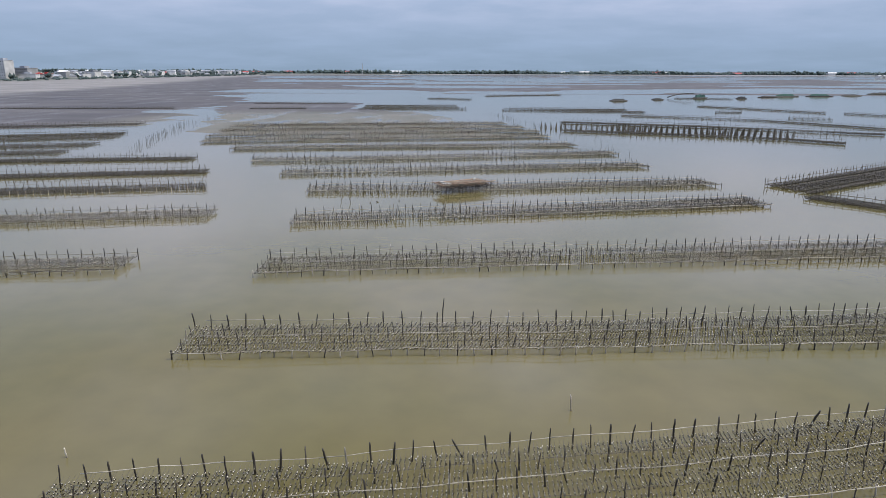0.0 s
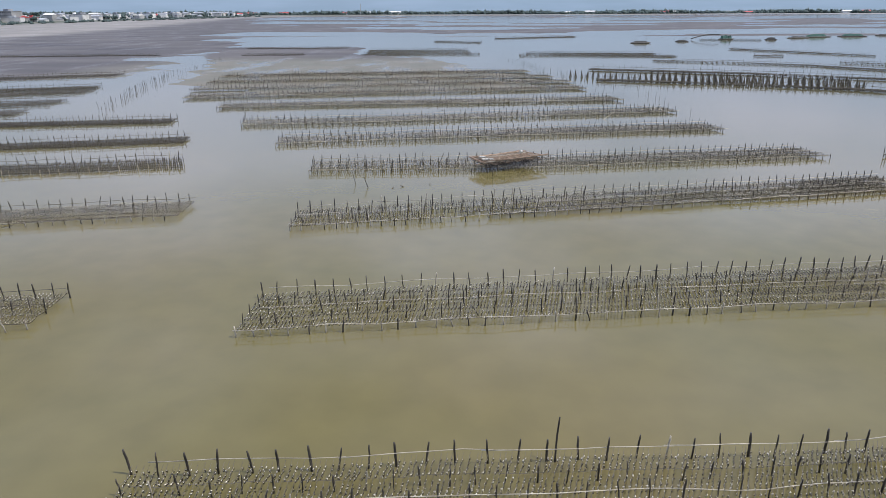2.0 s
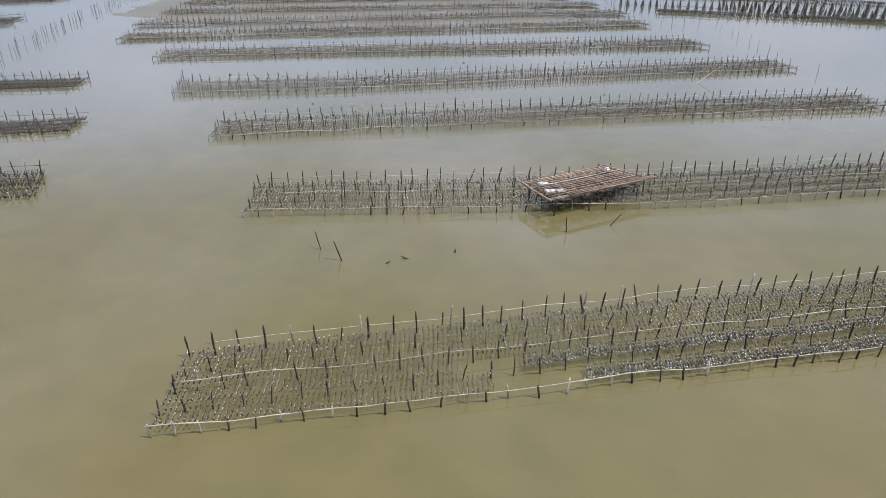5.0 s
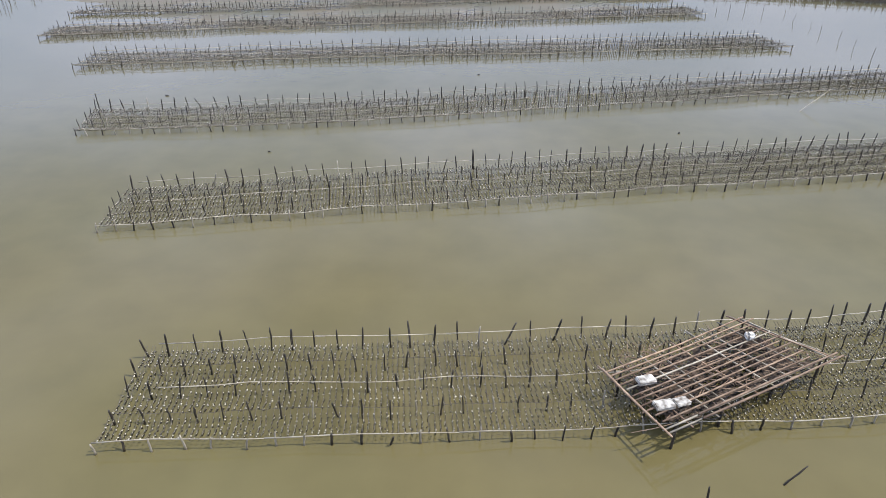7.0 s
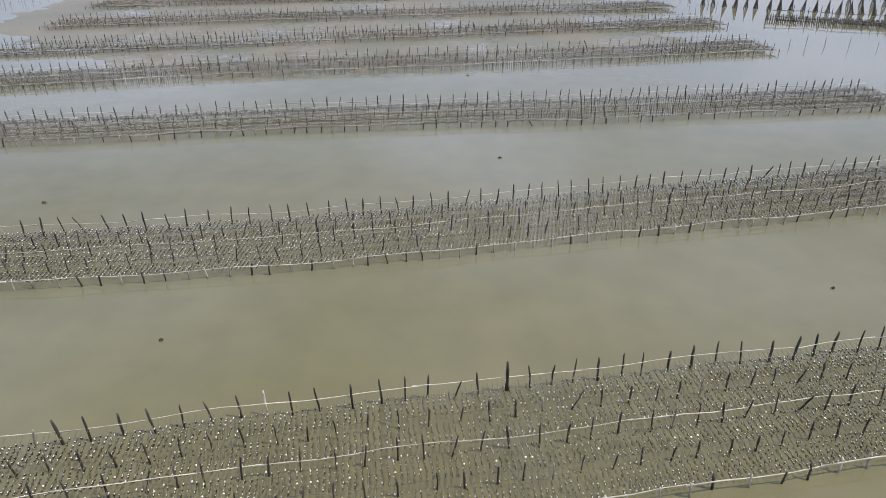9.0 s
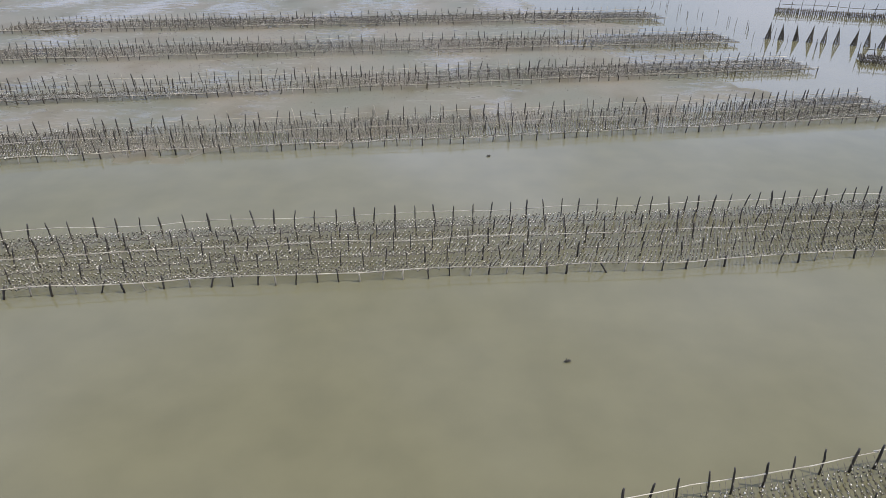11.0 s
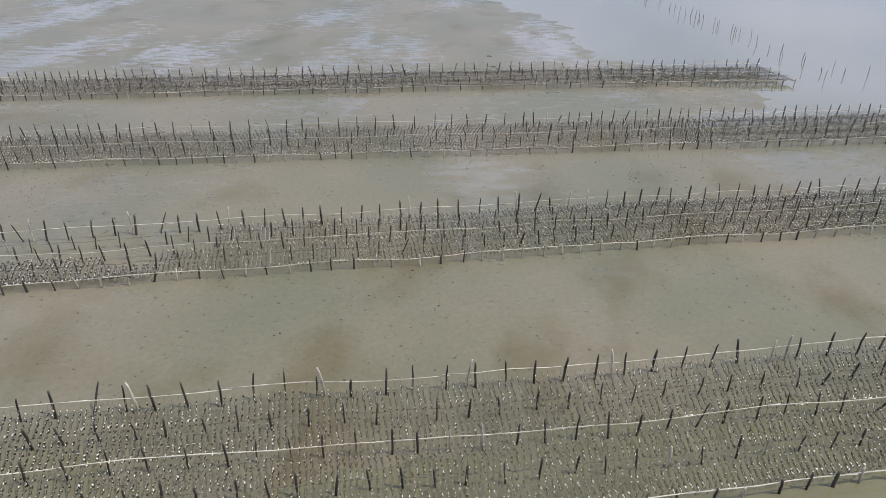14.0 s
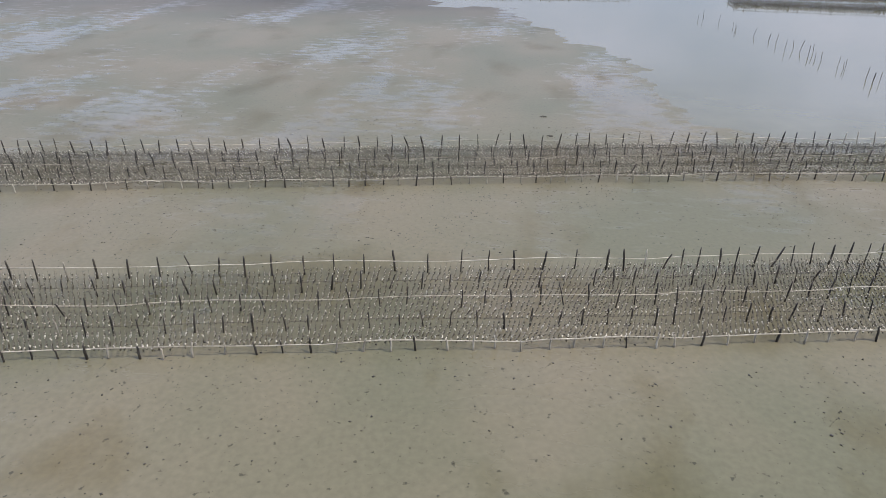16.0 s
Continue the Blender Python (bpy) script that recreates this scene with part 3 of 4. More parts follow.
def oyster_rack(front, back, label, fill, near=None, rows=(0, 0.25, 0.5, 0.75, 1.0), gap=0.93, pitch=0.185, group="oyster racks off the shore",
                height=1.0, singles=True, tall=(), single_x=(-40, 24), rail=CANE):
    """A rack of staked bamboo with oyster strings across it. fill: (x0, x1, v0, v1, kind) stretches. near: the stretch in x whose strings are single parts."""
    plan = Plan(front, back, rng.uniform(0, 6))
    origin = plan.at(0, 0)
    rack = thing("oyster_rack", origin, label, "oyster rack", group)
    far_posts = []
    for v in rows:
        s = rng.uniform(0, 0.3) if v else 0.05
        while s < plan.length:
            p = plan.at(s, v) - origin
            edge = v in (0, 0.5, 1.0)
            h = height * (rng.uniform(0.90, 1.05) if v == 1.0 else rng.uniform(0.78, 0.94) if v == 0.5 else rng.uniform(0.48, 0.64) if v == 0 else rng.uniform(0.66, 0.84))
            m = pose(p.x + rng.gauss(0, 0.04), p.y + rng.gauss(0, 0.05), 0, rng.gauss(0, 3.2), rng.gauss(0, 3.2), rng.uniform(0, 360))
            if rng.random() < 0.05:
                m = m @ pose(0, 0, 0, rng.uniform(-16, 16), rng.uniform(8, 22), 0)
            fat = rng.uniform(0.85, 1.02) if v in (0.25, 0.5, 0.75) else rng.uniform(1.0, 1.2)
            m = m @ Matrix.Diagonal((fat, fat, h, 1))
            pool = GREY_STAKES if (v == 0 and rng.random() < 0.55) or rng.random() < 0.05 else STAKES
            if singles and single_x[0] < p.x + origin.x < single_x[1]:
                part("stake", rng.choice(pool), rack, m)
            else:
                far_posts.append(m)
            s += gap * rng.uniform(0.84, 1.08)
    if far_posts:
        me = STAKES[0]
        v0 = np.array([tuple(q.co) for q in me.vertices])
        me.calc_loop_triangles()
        t0 = np.array([tuple(q.vertices) for q in me.loop_triangles])
        vv, tt, _ = joined_copies([(v0, t0, np.zeros(len(t0), np.int32))] * len(far_posts), far_posts)
        part("staking", fast_mesh("staking", vv, tt, (STAKE,)), rack, kind="stuff")
    if singles:
        for x, v, h in tall:
            p = plan.at(plan.s_of_x(x), v) - origin
            part("stake", rng.choice(GREY_STAKES if h < 1.3 else STAKES), rack, pose(p.x, p.y, 0, rng.gauss(0, 3), rng.gauss(0, 3), 0) @ Matrix.Diagonal((1.25, 1.25, h, 1)))
    for v, mat, r in ((0, rail, 0.021), (0.5, rail, 0.018), (1.0, rail, 0.018)):
        if v in rows:
            lo = 0.0 if v == 0 else rng.uniform(0.2, 1.2)
            pole_rail(rack, plan, lo, plan.length, v, (0.42 if v == 0 else 0.50 if v == 0.5 else 0.57) * height, mat if singles else ROPE, r if singles else 0.035, origin)
    for v in (0.25, 0.75):
        if v in rows:
            line_rope(rack, plan, 0.3, plan.length, v, 0.46 * height, origin, ROPE)
    rest = {}
    for x0, x1, va, vb, kind in fill:
        s, s1 = plan.s_of_x(x0) + 0.12, plan.s_of_x(x1) - 0.1
        while s < s1:
            a, b = plan.at(s, va) - origin, plan.at(s + rng.gauss(0, 0.02), vb) - origin
            d = b - a
            templates, meshes_, base = ((BAND, BAND_MESHES, 1.0) if kind == "band" else (HALF, HALF_MESHES, 2.0) if kind == "half" else (QUARTER, QUARTER_MESHES, 1.0) if kind == "quarter"
                                        else (KINDS[kind], MESHES[kind], STRING_LENGTH))
            i = rng.randrange(len(templates))
            turn = math.degrees(math.atan2(d.y, d.x)) - 90
            m = pose(a.x, a.y, rng.gauss(0, 0.015), 0, 0, turn) @ Matrix.Diagonal((1, d.length / base, height, 1))
            if near and near[0] < a.x + origin.x < near[1]:
                part("oyster_string", meshes_[i], rack, m)
            else:
                rest.setdefault("dark" if kind == "band" else "black" if kind == "dense" else "pale", []).append((templates[i], m))
            s += (pitch * 0.72 if kind == "band" else pitch) * rng.uniform(0.92, 1.08)
    for dark, items in rest.items():
        vv, tt, mi = joined_copies([q[0] for q in items], [q[1] for q in items])
        part("oyster_growth", fast_mesh("oyster_growth", vv, tt, {"dark": DARK_SET, "black": BLACK_SET, "pale": PALE_SET}[dark], mi), rack, kind="stuff")
    return rack


LONG = "long bamboo oyster rack in silty water"
MUDDY = "long bamboo oyster rack on wet tidal mud"
W = (-400, 400)
oyster_rack([(-13.8, 12.5), (6.5, 15.8), (33, 20.8)], [(-13.7, 17.1), (6.6, 20.5), (33, 25.7)], LONG, [(*W, 0, 1, "full")], (-6, 12))
oyster_rack([(-14.3, 28.2), (6.9, 29.7), (34, 31.7)], [(-14.6, 32.4), (9.2, 34.1), (34, 36.7)], LONG + " with one tall stake", [(*W, 0, 1, "full")], (-10, 8), tall=[(-1.25, 1.0, 1.75)])
oyster_rack([(-14.4, 42.5), (3.2, 44.8), (46, 50.0)], [(-14.4, 47.2), (4.3, 49.9), (46, 55.3)], LONG, [(*W, 0, 1, "full")], (-10, 8))
oyster_rack([(-15.8, 58.8), (5.4, 63.3), (36.8, 70.5)], [(-16.2, 63.2), (5.4, 68.4), (35.4, 74.8)], LONG + ", part thick with shells",
            [(-60, -4.3, 0.02, 0.25, "quarter"), (-60, -5.4, 0.26, 0.5, "quarter"), (-60, 60, 0.5, 1, "half"), (-3.4, 60, 0.28, 0.46, "band"), (-1.2, 60, 0.03, 0.21, "band"),
             (27.5, 60, 0.5, 0.98, "band")], (-14, 6),
            tall=[(-9.5, 1, 1.1), (-6, 1, 1.1), (-0.5, 1, 1.15), (1.0, 1, 1.15), (7, 1, 1.1)])
oyster_rack([(-18.2, 76.2), (5.7, 78.3), (36, 84.0)], [(-18.6, 80.8), (5, 83.3), (34.5, 88.5)], LONG + " under a small deck", [(*W, 0, 1, "full")], (-17, 6))
oyster_rack([(-25.2, 90.0), (-4.8, 94.0), (16.1, 98.1), (31.5, 100.8)], [(-25.8, 94.7), (-5.7, 99.0), (15, 102.9), (30, 105.3)], LONG, [(*W, 0, 1, "full")], (-18, 4), tall=[(-5.9, 1.0, 1.3)])
oyster_rack([(-33.6, 103.4), (-17.3, 105.7), (2.7, 110.4), (30.2, 116.8)], [(-34.8, 108.2), (-16.9, 111.0), (3.5, 115.9), (28.7, 121.3)], LONG, [(*W, 0, 1, "full")], (-18, 4),
            tall=[(-33.2, 1.0, 1.45)])
oyster_rack([(-43, 120.3), (-19.4, 124.3), (-1.6, 126.3), (25, 130.3)], [(-43.5, 125.3), (-17.2, 129.6), (0.8, 132.0), (23.3, 135.3)], LONG, [(*W, 0, 1, "full")], (-20, 2))
oyster_rack([(-53.5, 132.5), (-29.2, 138.4), (-10.1, 141.6), (6.7, 144.9), (21.8, 148.0)], [(-54, 137.5), (-31.7, 142.9), (-10.9, 146.7), (9.2, 150.7), (20.5, 153.0)], LONG,
            [(*W, 0, 1, "even")], (-22, 0), pitch=0.17,
            tall=[(-24, 1, 1.15), (-20, 1, 1.15), (-15, 1, 1.15), (-11, 1, 1.15), (-7, 1, 1.15), (-2, 1, 1.15)])
oyster_rack([(-57.3, 145.5), (-34.6, 149.7), (-8.1, 155.4), (8, 158.8), (21.2, 161.3)], [(-57.5, 150.2), (-36, 153.9), (-8.9, 159.7), (6.5, 162.7), (20.0, 165.4)], MUDDY + ", partly bare",
            [(-80, -24.5, 0.02, 0.26, "band"), (-80, -26.5, 0.27, 0.48, "quarter"), (-24.5, 60, 0, 0.5, "half"), (-22.5, 60, 0.5, 1, "half")], (-24, -4),
            tall=[(-30, 1, 1.15), (-26, 1, 1.15), (-22, 1, 1.15), (-18, 1, 1.2), (-14, 1, 1.2), (-9, 1, 1.15)])
oyster_rack([(-59, 159), (-28, 164.6), (-10.8, 167.4), (18.3, 172.2)], [(-59, 164), (-31.8, 169.2), (-8.9, 173.0), (17, 177.3)], MUDDY, [(*W, 0, 1, "even")], (-24, -6), pitch=0.17)
oyster_rack([(-61, 173), (-33.3, 178.1), (-3.9, 183.2), (14.3, 185.8)], [(-60.5, 178), (-39.5, 182.4), (-6.5, 188.2), (13, 191)], MUDDY, [(*W, 0, 1, "even")], (-28, -10), pitch=0.17)

WEST = "oyster rack of dark stakes in shallow water near the mud"
for n, (fr, ba) in enumerate((([(-76, 35.8), (-24.8, 43.0)], [(-76, 39.6), (-25, 47.0)]), ([(-82, 50.1), (-25, 61.5)], [(-82, 54.3), (-25.2, 65.8)]),
                              ([(-104, 63.0), (-31.2, 78.4)], [(-104, 67.4), (-33.2, 82.8)]), ([(-112, 74.0), (-36.6, 91.5)], [(-112, 78.0), (-37.2, 95.4)]),
                              ([(-124, 92.8), (-44.5, 106.1)], [(-124, 96.8), (-45.0, 110.0)]))):
    oyster_rack(fr, ba, WEST, [(*W, 0, 1, "far" if n < 2 else "dense")], None, rows=(0, 0.5, 1.0), pitch=0.2,
                group="oyster racks west of the channel", rail=ROPE, single_x=(-60, 0) if n < 3 else (0, 0))


def far_rack(front, depth, label, group, pitch=0.5, gap=1.4, height=1.0, rows=(0, 1.0), kind="dense"):
    back = [(x + depth[0], y + depth[1]) for x, y in front]
    oyster_rack(front, back, label, [(*W, 0, 1, kind)], None, rows=rows, gap=gap, pitch=pitch, group=group, height=height, singles=False)


INSHORE = "dark crowded oyster rack at the edge of the mud"
for fr, dp in (([(-130, 98), (-71.7, 113.0)], (-1, 6)), ([(-140, 106), (-73, 124.5)], (-1, 8)), ([(-150, 112), (-76.6, 142)], (-1, 7)), ([(-155, 124), (-79, 150)], (-1, 5)),
               ([(-165, 146), (-88, 177)], (-1, 7)), ([(-176, 246), (-112, 255)], (0, 3))):
    far_rack(fr, dp, INSHORE, "crowded racks by the western mud", 0.3, 1.1)
EAST = "dark oyster rack thick with shells beyond the eastern channel"
far_rack([(45, 78.5), (100, 116)], (-3.0, 6.5), EAST, "eastern racks", 0.15, 0.95, 1.15, (0, 0.33, 0.66, 1.0))
far_rack([(42.5, 75.5), (66, 48)], (2.6, 2.2), EAST, "eastern racks", 0.17, 0.95, 1.0, (0, 0.5, 1.0))
far_rack([(26.5, 164.6), (51, 156), (73, 145.2), (82, 137)], (1.3, 3.2), EAST, "eastern racks", 0.24, 1.5, 1.5)
far_rack([(30, 192.5), (67, 179), (103, 158)], (1.4, 2.8), EAST, "eastern racks", 0.24, 1.5, 1.5)
DISTANT = "distant dark oyster rack standing in pale water"
for fr, dp in (([(55.5, 225), (77, 215), (93, 205), (104, 190.5), (120, 166)], (1.5, 4)), ([(16.5, 251), (69, 244)], (0.5, 6)), ([(20, 261), (66, 258)], (0.5, 6)),
               ([(103, 289), (134.5, 244.6)], (2, 3)), ([(139.7, 241.8), (172, 190)], (2, 3)), ([(95.7, 247.5), (105, 245.8)], (0.5, 2)),
               ([(107.6, 216.3), (118.5, 209.5)], (1, 2)), ([(-81.5, 253.5), (-59.8, 255)], (0, 4)), ([(-93, 297), (-51, 301)], (0, 4)),
               ([(-39, 255), (3, 258)], (0, 6)), ([(-39, 267), (0, 269)], (0, 6)), ([(-40, 281), (-1, 282)], (0, 6)), ([(-17.5, 360), (5.6, 349)], (1, 4)),
               ([(16, 396), (64, 420)], (-1, 7)), ([(120, 372), (150, 368)], (0, 3))):
    far_rack(fr, dp, DISTANT, "distant racks", 0.34, 1.5, 1.15)

# ---- fans of strings hung from single stakes, beside the eastern racks ----
def string_fan():
    fan = thing("string_fan", (0, 0, 0), "cone of wet oyster cords tied round one stake in water", "oyster cords", "fans of hung cords")
    part("stake", STAKES[0], fan, Matrix.Diagonal((1, 1, 1.75, 1)))
    pieces = []
    for k in range(18):
        a = k * 0.349
        r = rng.uniform(0.20, 0.33)
        pieces.append(tube([(0.02 * math.cos(a), 0.02 * math.sin(a), 1.55), (r * 0.42 * math.cos(a), r * 0.42 * math.sin(a), 0.9),
                            (r * math.cos(a), r * math.sin(a), 0.0), (r * math.cos(a), r * math.sin(a), -0.1)], [0.012, 0.02, 0.028, 0.028], 4))
    part("cord_skirt", mesh("cord_skirt", *joined(pieces), GROWTH_SHADE), fan, kind="stuff")
    return fan


fan = string_fan()
fan.location = (22.7, 176.2, 0)
for k in range(1, 46):
    copy_thing(fan, pose(22.7 + k * 1.25 + rng.uniform(-0.12, 0.12), 176.2 - k * 0.50 + rng.uniform(-0.12, 0.12), 0, rng.gauss(0, 4), rng.gauss(0, 4), rng.uniform(0, 360)))
for x0, y0, n in ((41.0, 164.5, 28), (42.0, 176.5, 30)):
    for k in range(n):
        copy_thing(fan, pose(x0 + k * 1.3 + rng.uniform(-0.12, 0.12), y0 - k * 0.52 + rng.uniform(-0.12, 0.12), 0, rng.gauss(0, 4), rng.gauss(0, 4), rng.uniform(0, 360)))

# ---- loose stakes in the water ----
def loose_stake(x, y, h, rx=0, ry=0, pale=False, label="dark leaning stake standing alone in the water", group="loose stakes"):
    ob = new("stake", rng.choice(PALE_STAKES if pale else STAKES))
    ob.matrix_basis = pose(x, y, 0, rx, ry, rng.uniform(0, 360)) @ Matrix.Diagonal((0.65, 0.65, h, 1))
    return tagged(ob, label, "stake", group)


def leaning_stake(x, y, dx, dy, h, pale=False):
    d = Vector((dx, dy, h))
    ob = new("stake", rng.choice(PALE_STAKES if pale else STAKES))
    ob.matrix_basis = Matrix.Translation((x, y, 0)) @ d.to_track_quat("Z", "Y").to_matrix().to_4x4() @ Matrix.Diagonal((1, 1, d.length, 1))
    return tagged(ob, "pale bamboo pole leaning in the water" if pale else "dark stake leaning in the water", "stake", "loose stakes")


leaning_stake(-13.0, 72.5, -0.25, 0.1, 0.95)
leaning_stake(-11.7, 71.3, -0.35, 0.1, 1.0)
leaning_stake(-9.5, 71.1, 0.2, 0.0, 0.12)
leaning_stake(-8.5, 71.6, -0.3, 0.05, 0.14)
leaning_stake(-6.2, 72.4, 0.05, 0.05, 0.15)
leaning_stake(-0.3, 75.0, -0.05, 0.0, 0.85)
leaning_stake(2.2, 75.9, 0.55, 0.15, 0.65)
leaning_stake(17.4, 110.8, 2.2, 0.9, 1.4, True)
leaning_stake(6.2, 23.5, -0.05, 0.1, 0.75, True)
leaning_stake(-14.5, 19.1, -0.03, 0.0, 0.45, True)
for a, b, n in (((9.5, 240), (14.2, 221), 10), ((14.2, 221), (16.9, 207), 12), ((16.9, 207), (17.7, 188), 9), ((19.3, 195), (25.3, 169), 12), ((31.0, 146), (30.8, 116), 9), ((24, 152), (31, 150), 5), ((22, 186), (20, 172), 5)):
    for k in range(n):
        q = (k + rng.uniform(-0.2, 0.2)) / (n - 1)
        loose_stake(lerp(a[0], b[0], q) + rng.gauss(0, 0.5), lerp(a[1], b[1], q) + rng.gauss(0, 0.5), rng.uniform(0.6, 1.1), rng.gauss(0, 5), rng.gauss(0, 5))
for a, b, n in (((-60, 117), (-64.1, 129.3), 9), ((-64.1, 129.3), (-68.1, 145.3), 17), ((-68.1, 145.3), (-72.5, 163.5), 20), ((-72.5, 163.5), (-77.8, 186.4), 20), ((-74, 180), (-76, 200), 9),
                ((-76, 200), (-79, 228), 12)):
    for k in range(n):
        q = k / (n - 1)
        loose_stake(lerp(a[0], b[0], q) + rng.gauss(0, 0.6), lerp(a[1], b[1], q) + rng.gauss(0, 0.6), rng.uniform(0.9, 1.5), rng.gauss(0, 4), rng.gauss(0, 4),
                    label="dark net stake lining the tidal channel", group="channel stakes")

# ---- the bamboo deck over a rack ----
def deck():
    c_l, c_f, c_r, c_b = Vector((-2.5, 79.3, 1.08)), Vector((-1.1, 76.6, 1.08)), Vector((5.5, 80.3, 1.12)), Vector((3.2, 82.6, 1.12))
    base = Vector((1.3, 79.7, 0))
    ob = thing("deck", base, "open bamboo working deck with brown weathered poles", "platform")

    def at(u, v, dz=0.0):
        return lerp(lerp(c_l, c_b, u), lerp(c_f, c_r, u), v) - base + Vector((0, 0, dz))

    def pole(name, a, b, r, mat):
        mid = (a + b) / 2 + Vector((rng.gauss(0, 0.03), rng.gauss(0, 0.03), rng.uniform(-0.06, 0.0)))
        v, f = tube([a, (a + mid) / 2, mid, (mid + b) / 2, b], [r, r * 1.05, r, r * 0.92, r * 0.8], 6)
        part(name, mesh(name, v, f, mat, True), ob)

    for i in range(13):
        v = i / 12 + rng.uniform(-0.02, 0.02)
        u0 = rng.uniform(-0.02, 0.03) if i not in (0, 2) else 0.0
        pole("pole", at(u0, v, 0.05), at(rng.uniform(0.88, 1.03), v + rng.uniform(-0.02, 0.02), 0.05), 0.031, BROWN_CANE if rng.random() < 0.6 else GREY_CANE)
    for v in (0.94, 1.0):
        pole("pole", at(0.18, v, 0.10), at(1.02, v, 0.10), 0.040, BROWN_CANE)
    for i in range(9):
        u = 0.01 + i / 8 * 0.96
        pole("crossbeam", at(u + rng.uniform(-0.02, 0.02), rng.uniform(-0.16, -0.03), -0.03), at(u + rng.uniform(-0.02, 0.02), rng.uniform(0.98, 1.04), -0.03), 0.029,
             BROWN_CANE if i in (0, 1, 4) else GREY_CANE)
    pole("crossbeam", at(0.0, -0.03, 0.10), at(0.0, 1.05, 0.10), 0.042, BROWN_CANE)
    pole("crossbeam", at(0.93, -0.12, 0.0), at(0.99, 0.9, 0.0), 0.03, BROWN_CANE)
    pole("crossbeam", at(0.96, -0.12, -0.1), at(1.02, 0.8, -0.1), 0.03, GREY_CANE)
    for u in (0.08, 0.35, 0.65, 0.95):
        for v in (0.06, 0.5, 0.90):
            p = at(u, v)
            m = pose(p.x, p.y, 0, rng.gauss(0, 3), rng.gauss(0, 3), rng.uniform(0, 360)) @ Matrix.Diagonal((1.2, 1.2, 1.06, 1))
            part("stilt", STAKES[rng.randrange(5)], ob, m)
    # dark sticks and cords hung underneath
    pieces = []
    for k in range(230):
        p = at(rng.uniform(0.10, 0.98), rng.uniform(0.05, 0.9), rng.uniform(-0.62, -0.25))
        q = p + Vector((rng.gauss(0, 0.55), rng.gauss(0, 0.35), rng.gauss(0, 0.12)))
        pieces.append(tube([p, (p + q) / 2 + Vector((0, 0, rng.uniform(-0.12, 0.02))), q], [0.02, 0.03, 0.014], 4))
    part("brushwood", mesh("brushwood", *joined(pieces), STAKE), ob, label="tangle of dark sticks and cords", kind="stuff")
    pieces = []
    for k in range(150):
        p = at(rng.uniform(0.06, 0.98), rng.uniform(0.02, 0.95), rng.uniform(-0.22, -0.05))
        q = p + Vector((rng.gauss(0, 0.6), rng.gauss(0, 0.35), rng.gauss(0, 0.04)))
        pieces.append(tube([p, (p + q) / 2 + Vector((0, 0, rng.uniform(-0.05, 0.02))), q], [0.012, 0.018, 0.009], 4))
    part("driftwood", mesh("driftwood", *joined(pieces), BROWN_CANE), ob, label="loose brown sticks and split canes", kind="stuff")
    # ragged brown sheet added below the poles, for clutter and the deck's shade
    n, vv, ff = 44, [], []
    for i in range(n):
        for j in range(26):
            vv.append(at(0.10 + 0.86 * i / (n - 1), 0.06 + 0.80 * j / 25, rng.uniform(-0.42, -0.26) + 0.07 * math.sin(i * 0.7 + j)))
    for i in range(n - 1):
        for j in range(25):
            if vnoise(np.array([i * 0.22]), np.array([j * 0.25]))[0] + rng.uniform(-0.3, 0.3) > 0.30:
                ff.append((i * 26 + j, (i + 1) * 26 + j, (i + 1) * 26 + j + 1, i * 26 + j + 1))
    part("netting", mesh("netting", vv, ff, UNDERDECK_SHADE), ob, label="ragged dark brown sheet for clutter and shade")
    pieces = []
    for k in range(60):
        p = at(rng.uniform(0.12, 0.42), rng.uniform(-0.22, 0.08), rng.uniform(-0.45, -0.1))
        q = p + Vector((rng.gauss(0, 0.25), rng.gauss(0, 0.25), rng.uniform(0.0, 0.3)))
        pieces.append(tube([p, q], [0.010, 0.006], 3))
    part("dry_brush", mesh("dry_brush", *joined(pieces), BROWN_CANE), ob, label="dry reddish brush", kind="stuff")


deck()


def bevelled_block(name, size, mat, bevel, label, category, m, group=""):
    bm = bmesh.new()
    bmesh.ops.create_cube(bm, size=1.0)
    bmesh.ops.scale(bm, vec=size, verts=bm.verts)
    bmesh.ops.bevel(bm, geom=bm.edges[:], offset=bevel, segments=2, affect="EDGES")
    for v in bm.verts:
        v.co += Vector((rng.gauss(0, 0.008), rng.gauss(0, 0.008), rng.gauss(0, 0.008)))
    me = bpy.data.meshes.new(name)
    bm.to_mesh(me)
    bm.free()
    me.materials.append(mat)
    ob = new(name, me)
    ob.matrix_basis = m
    return tagged(ob, label, category, group)


bevelled_block("foam_float", (0.36, 0.30, 0.28), FOAM, 0.085, "rounded white foam float lying on the bamboo deck", "float", pose(2.85, 81.25, 1.28, 5, 8, 20))
bevelled_block("foam_box", (0.62, 0.36, 0.15), STAINED_FOAM, 0.025, "weathered white foam box lying on the bamboo deck", "box", pose(-0.95, 77.75, 1.21, 2, 0, 14), "foam boxes")
bevelled_block("foam_box", (0.50, 0.34, 0.13), STAINED_FOAM, 0.025, "weathered white foam box lying on the bamboo deck", "box", pose(-0.38, 77.93, 1.20, -2, 3, 22), "foam boxes")
bevelled_block("foam_box", (0.60, 0.34, 0.14), STAINED_FOAM, 0.02, "grubby grey foam box lying on the bamboo deck", "box", pose(-1.25, 78.85, 1.22, 0, 3, 18), "foam boxes")

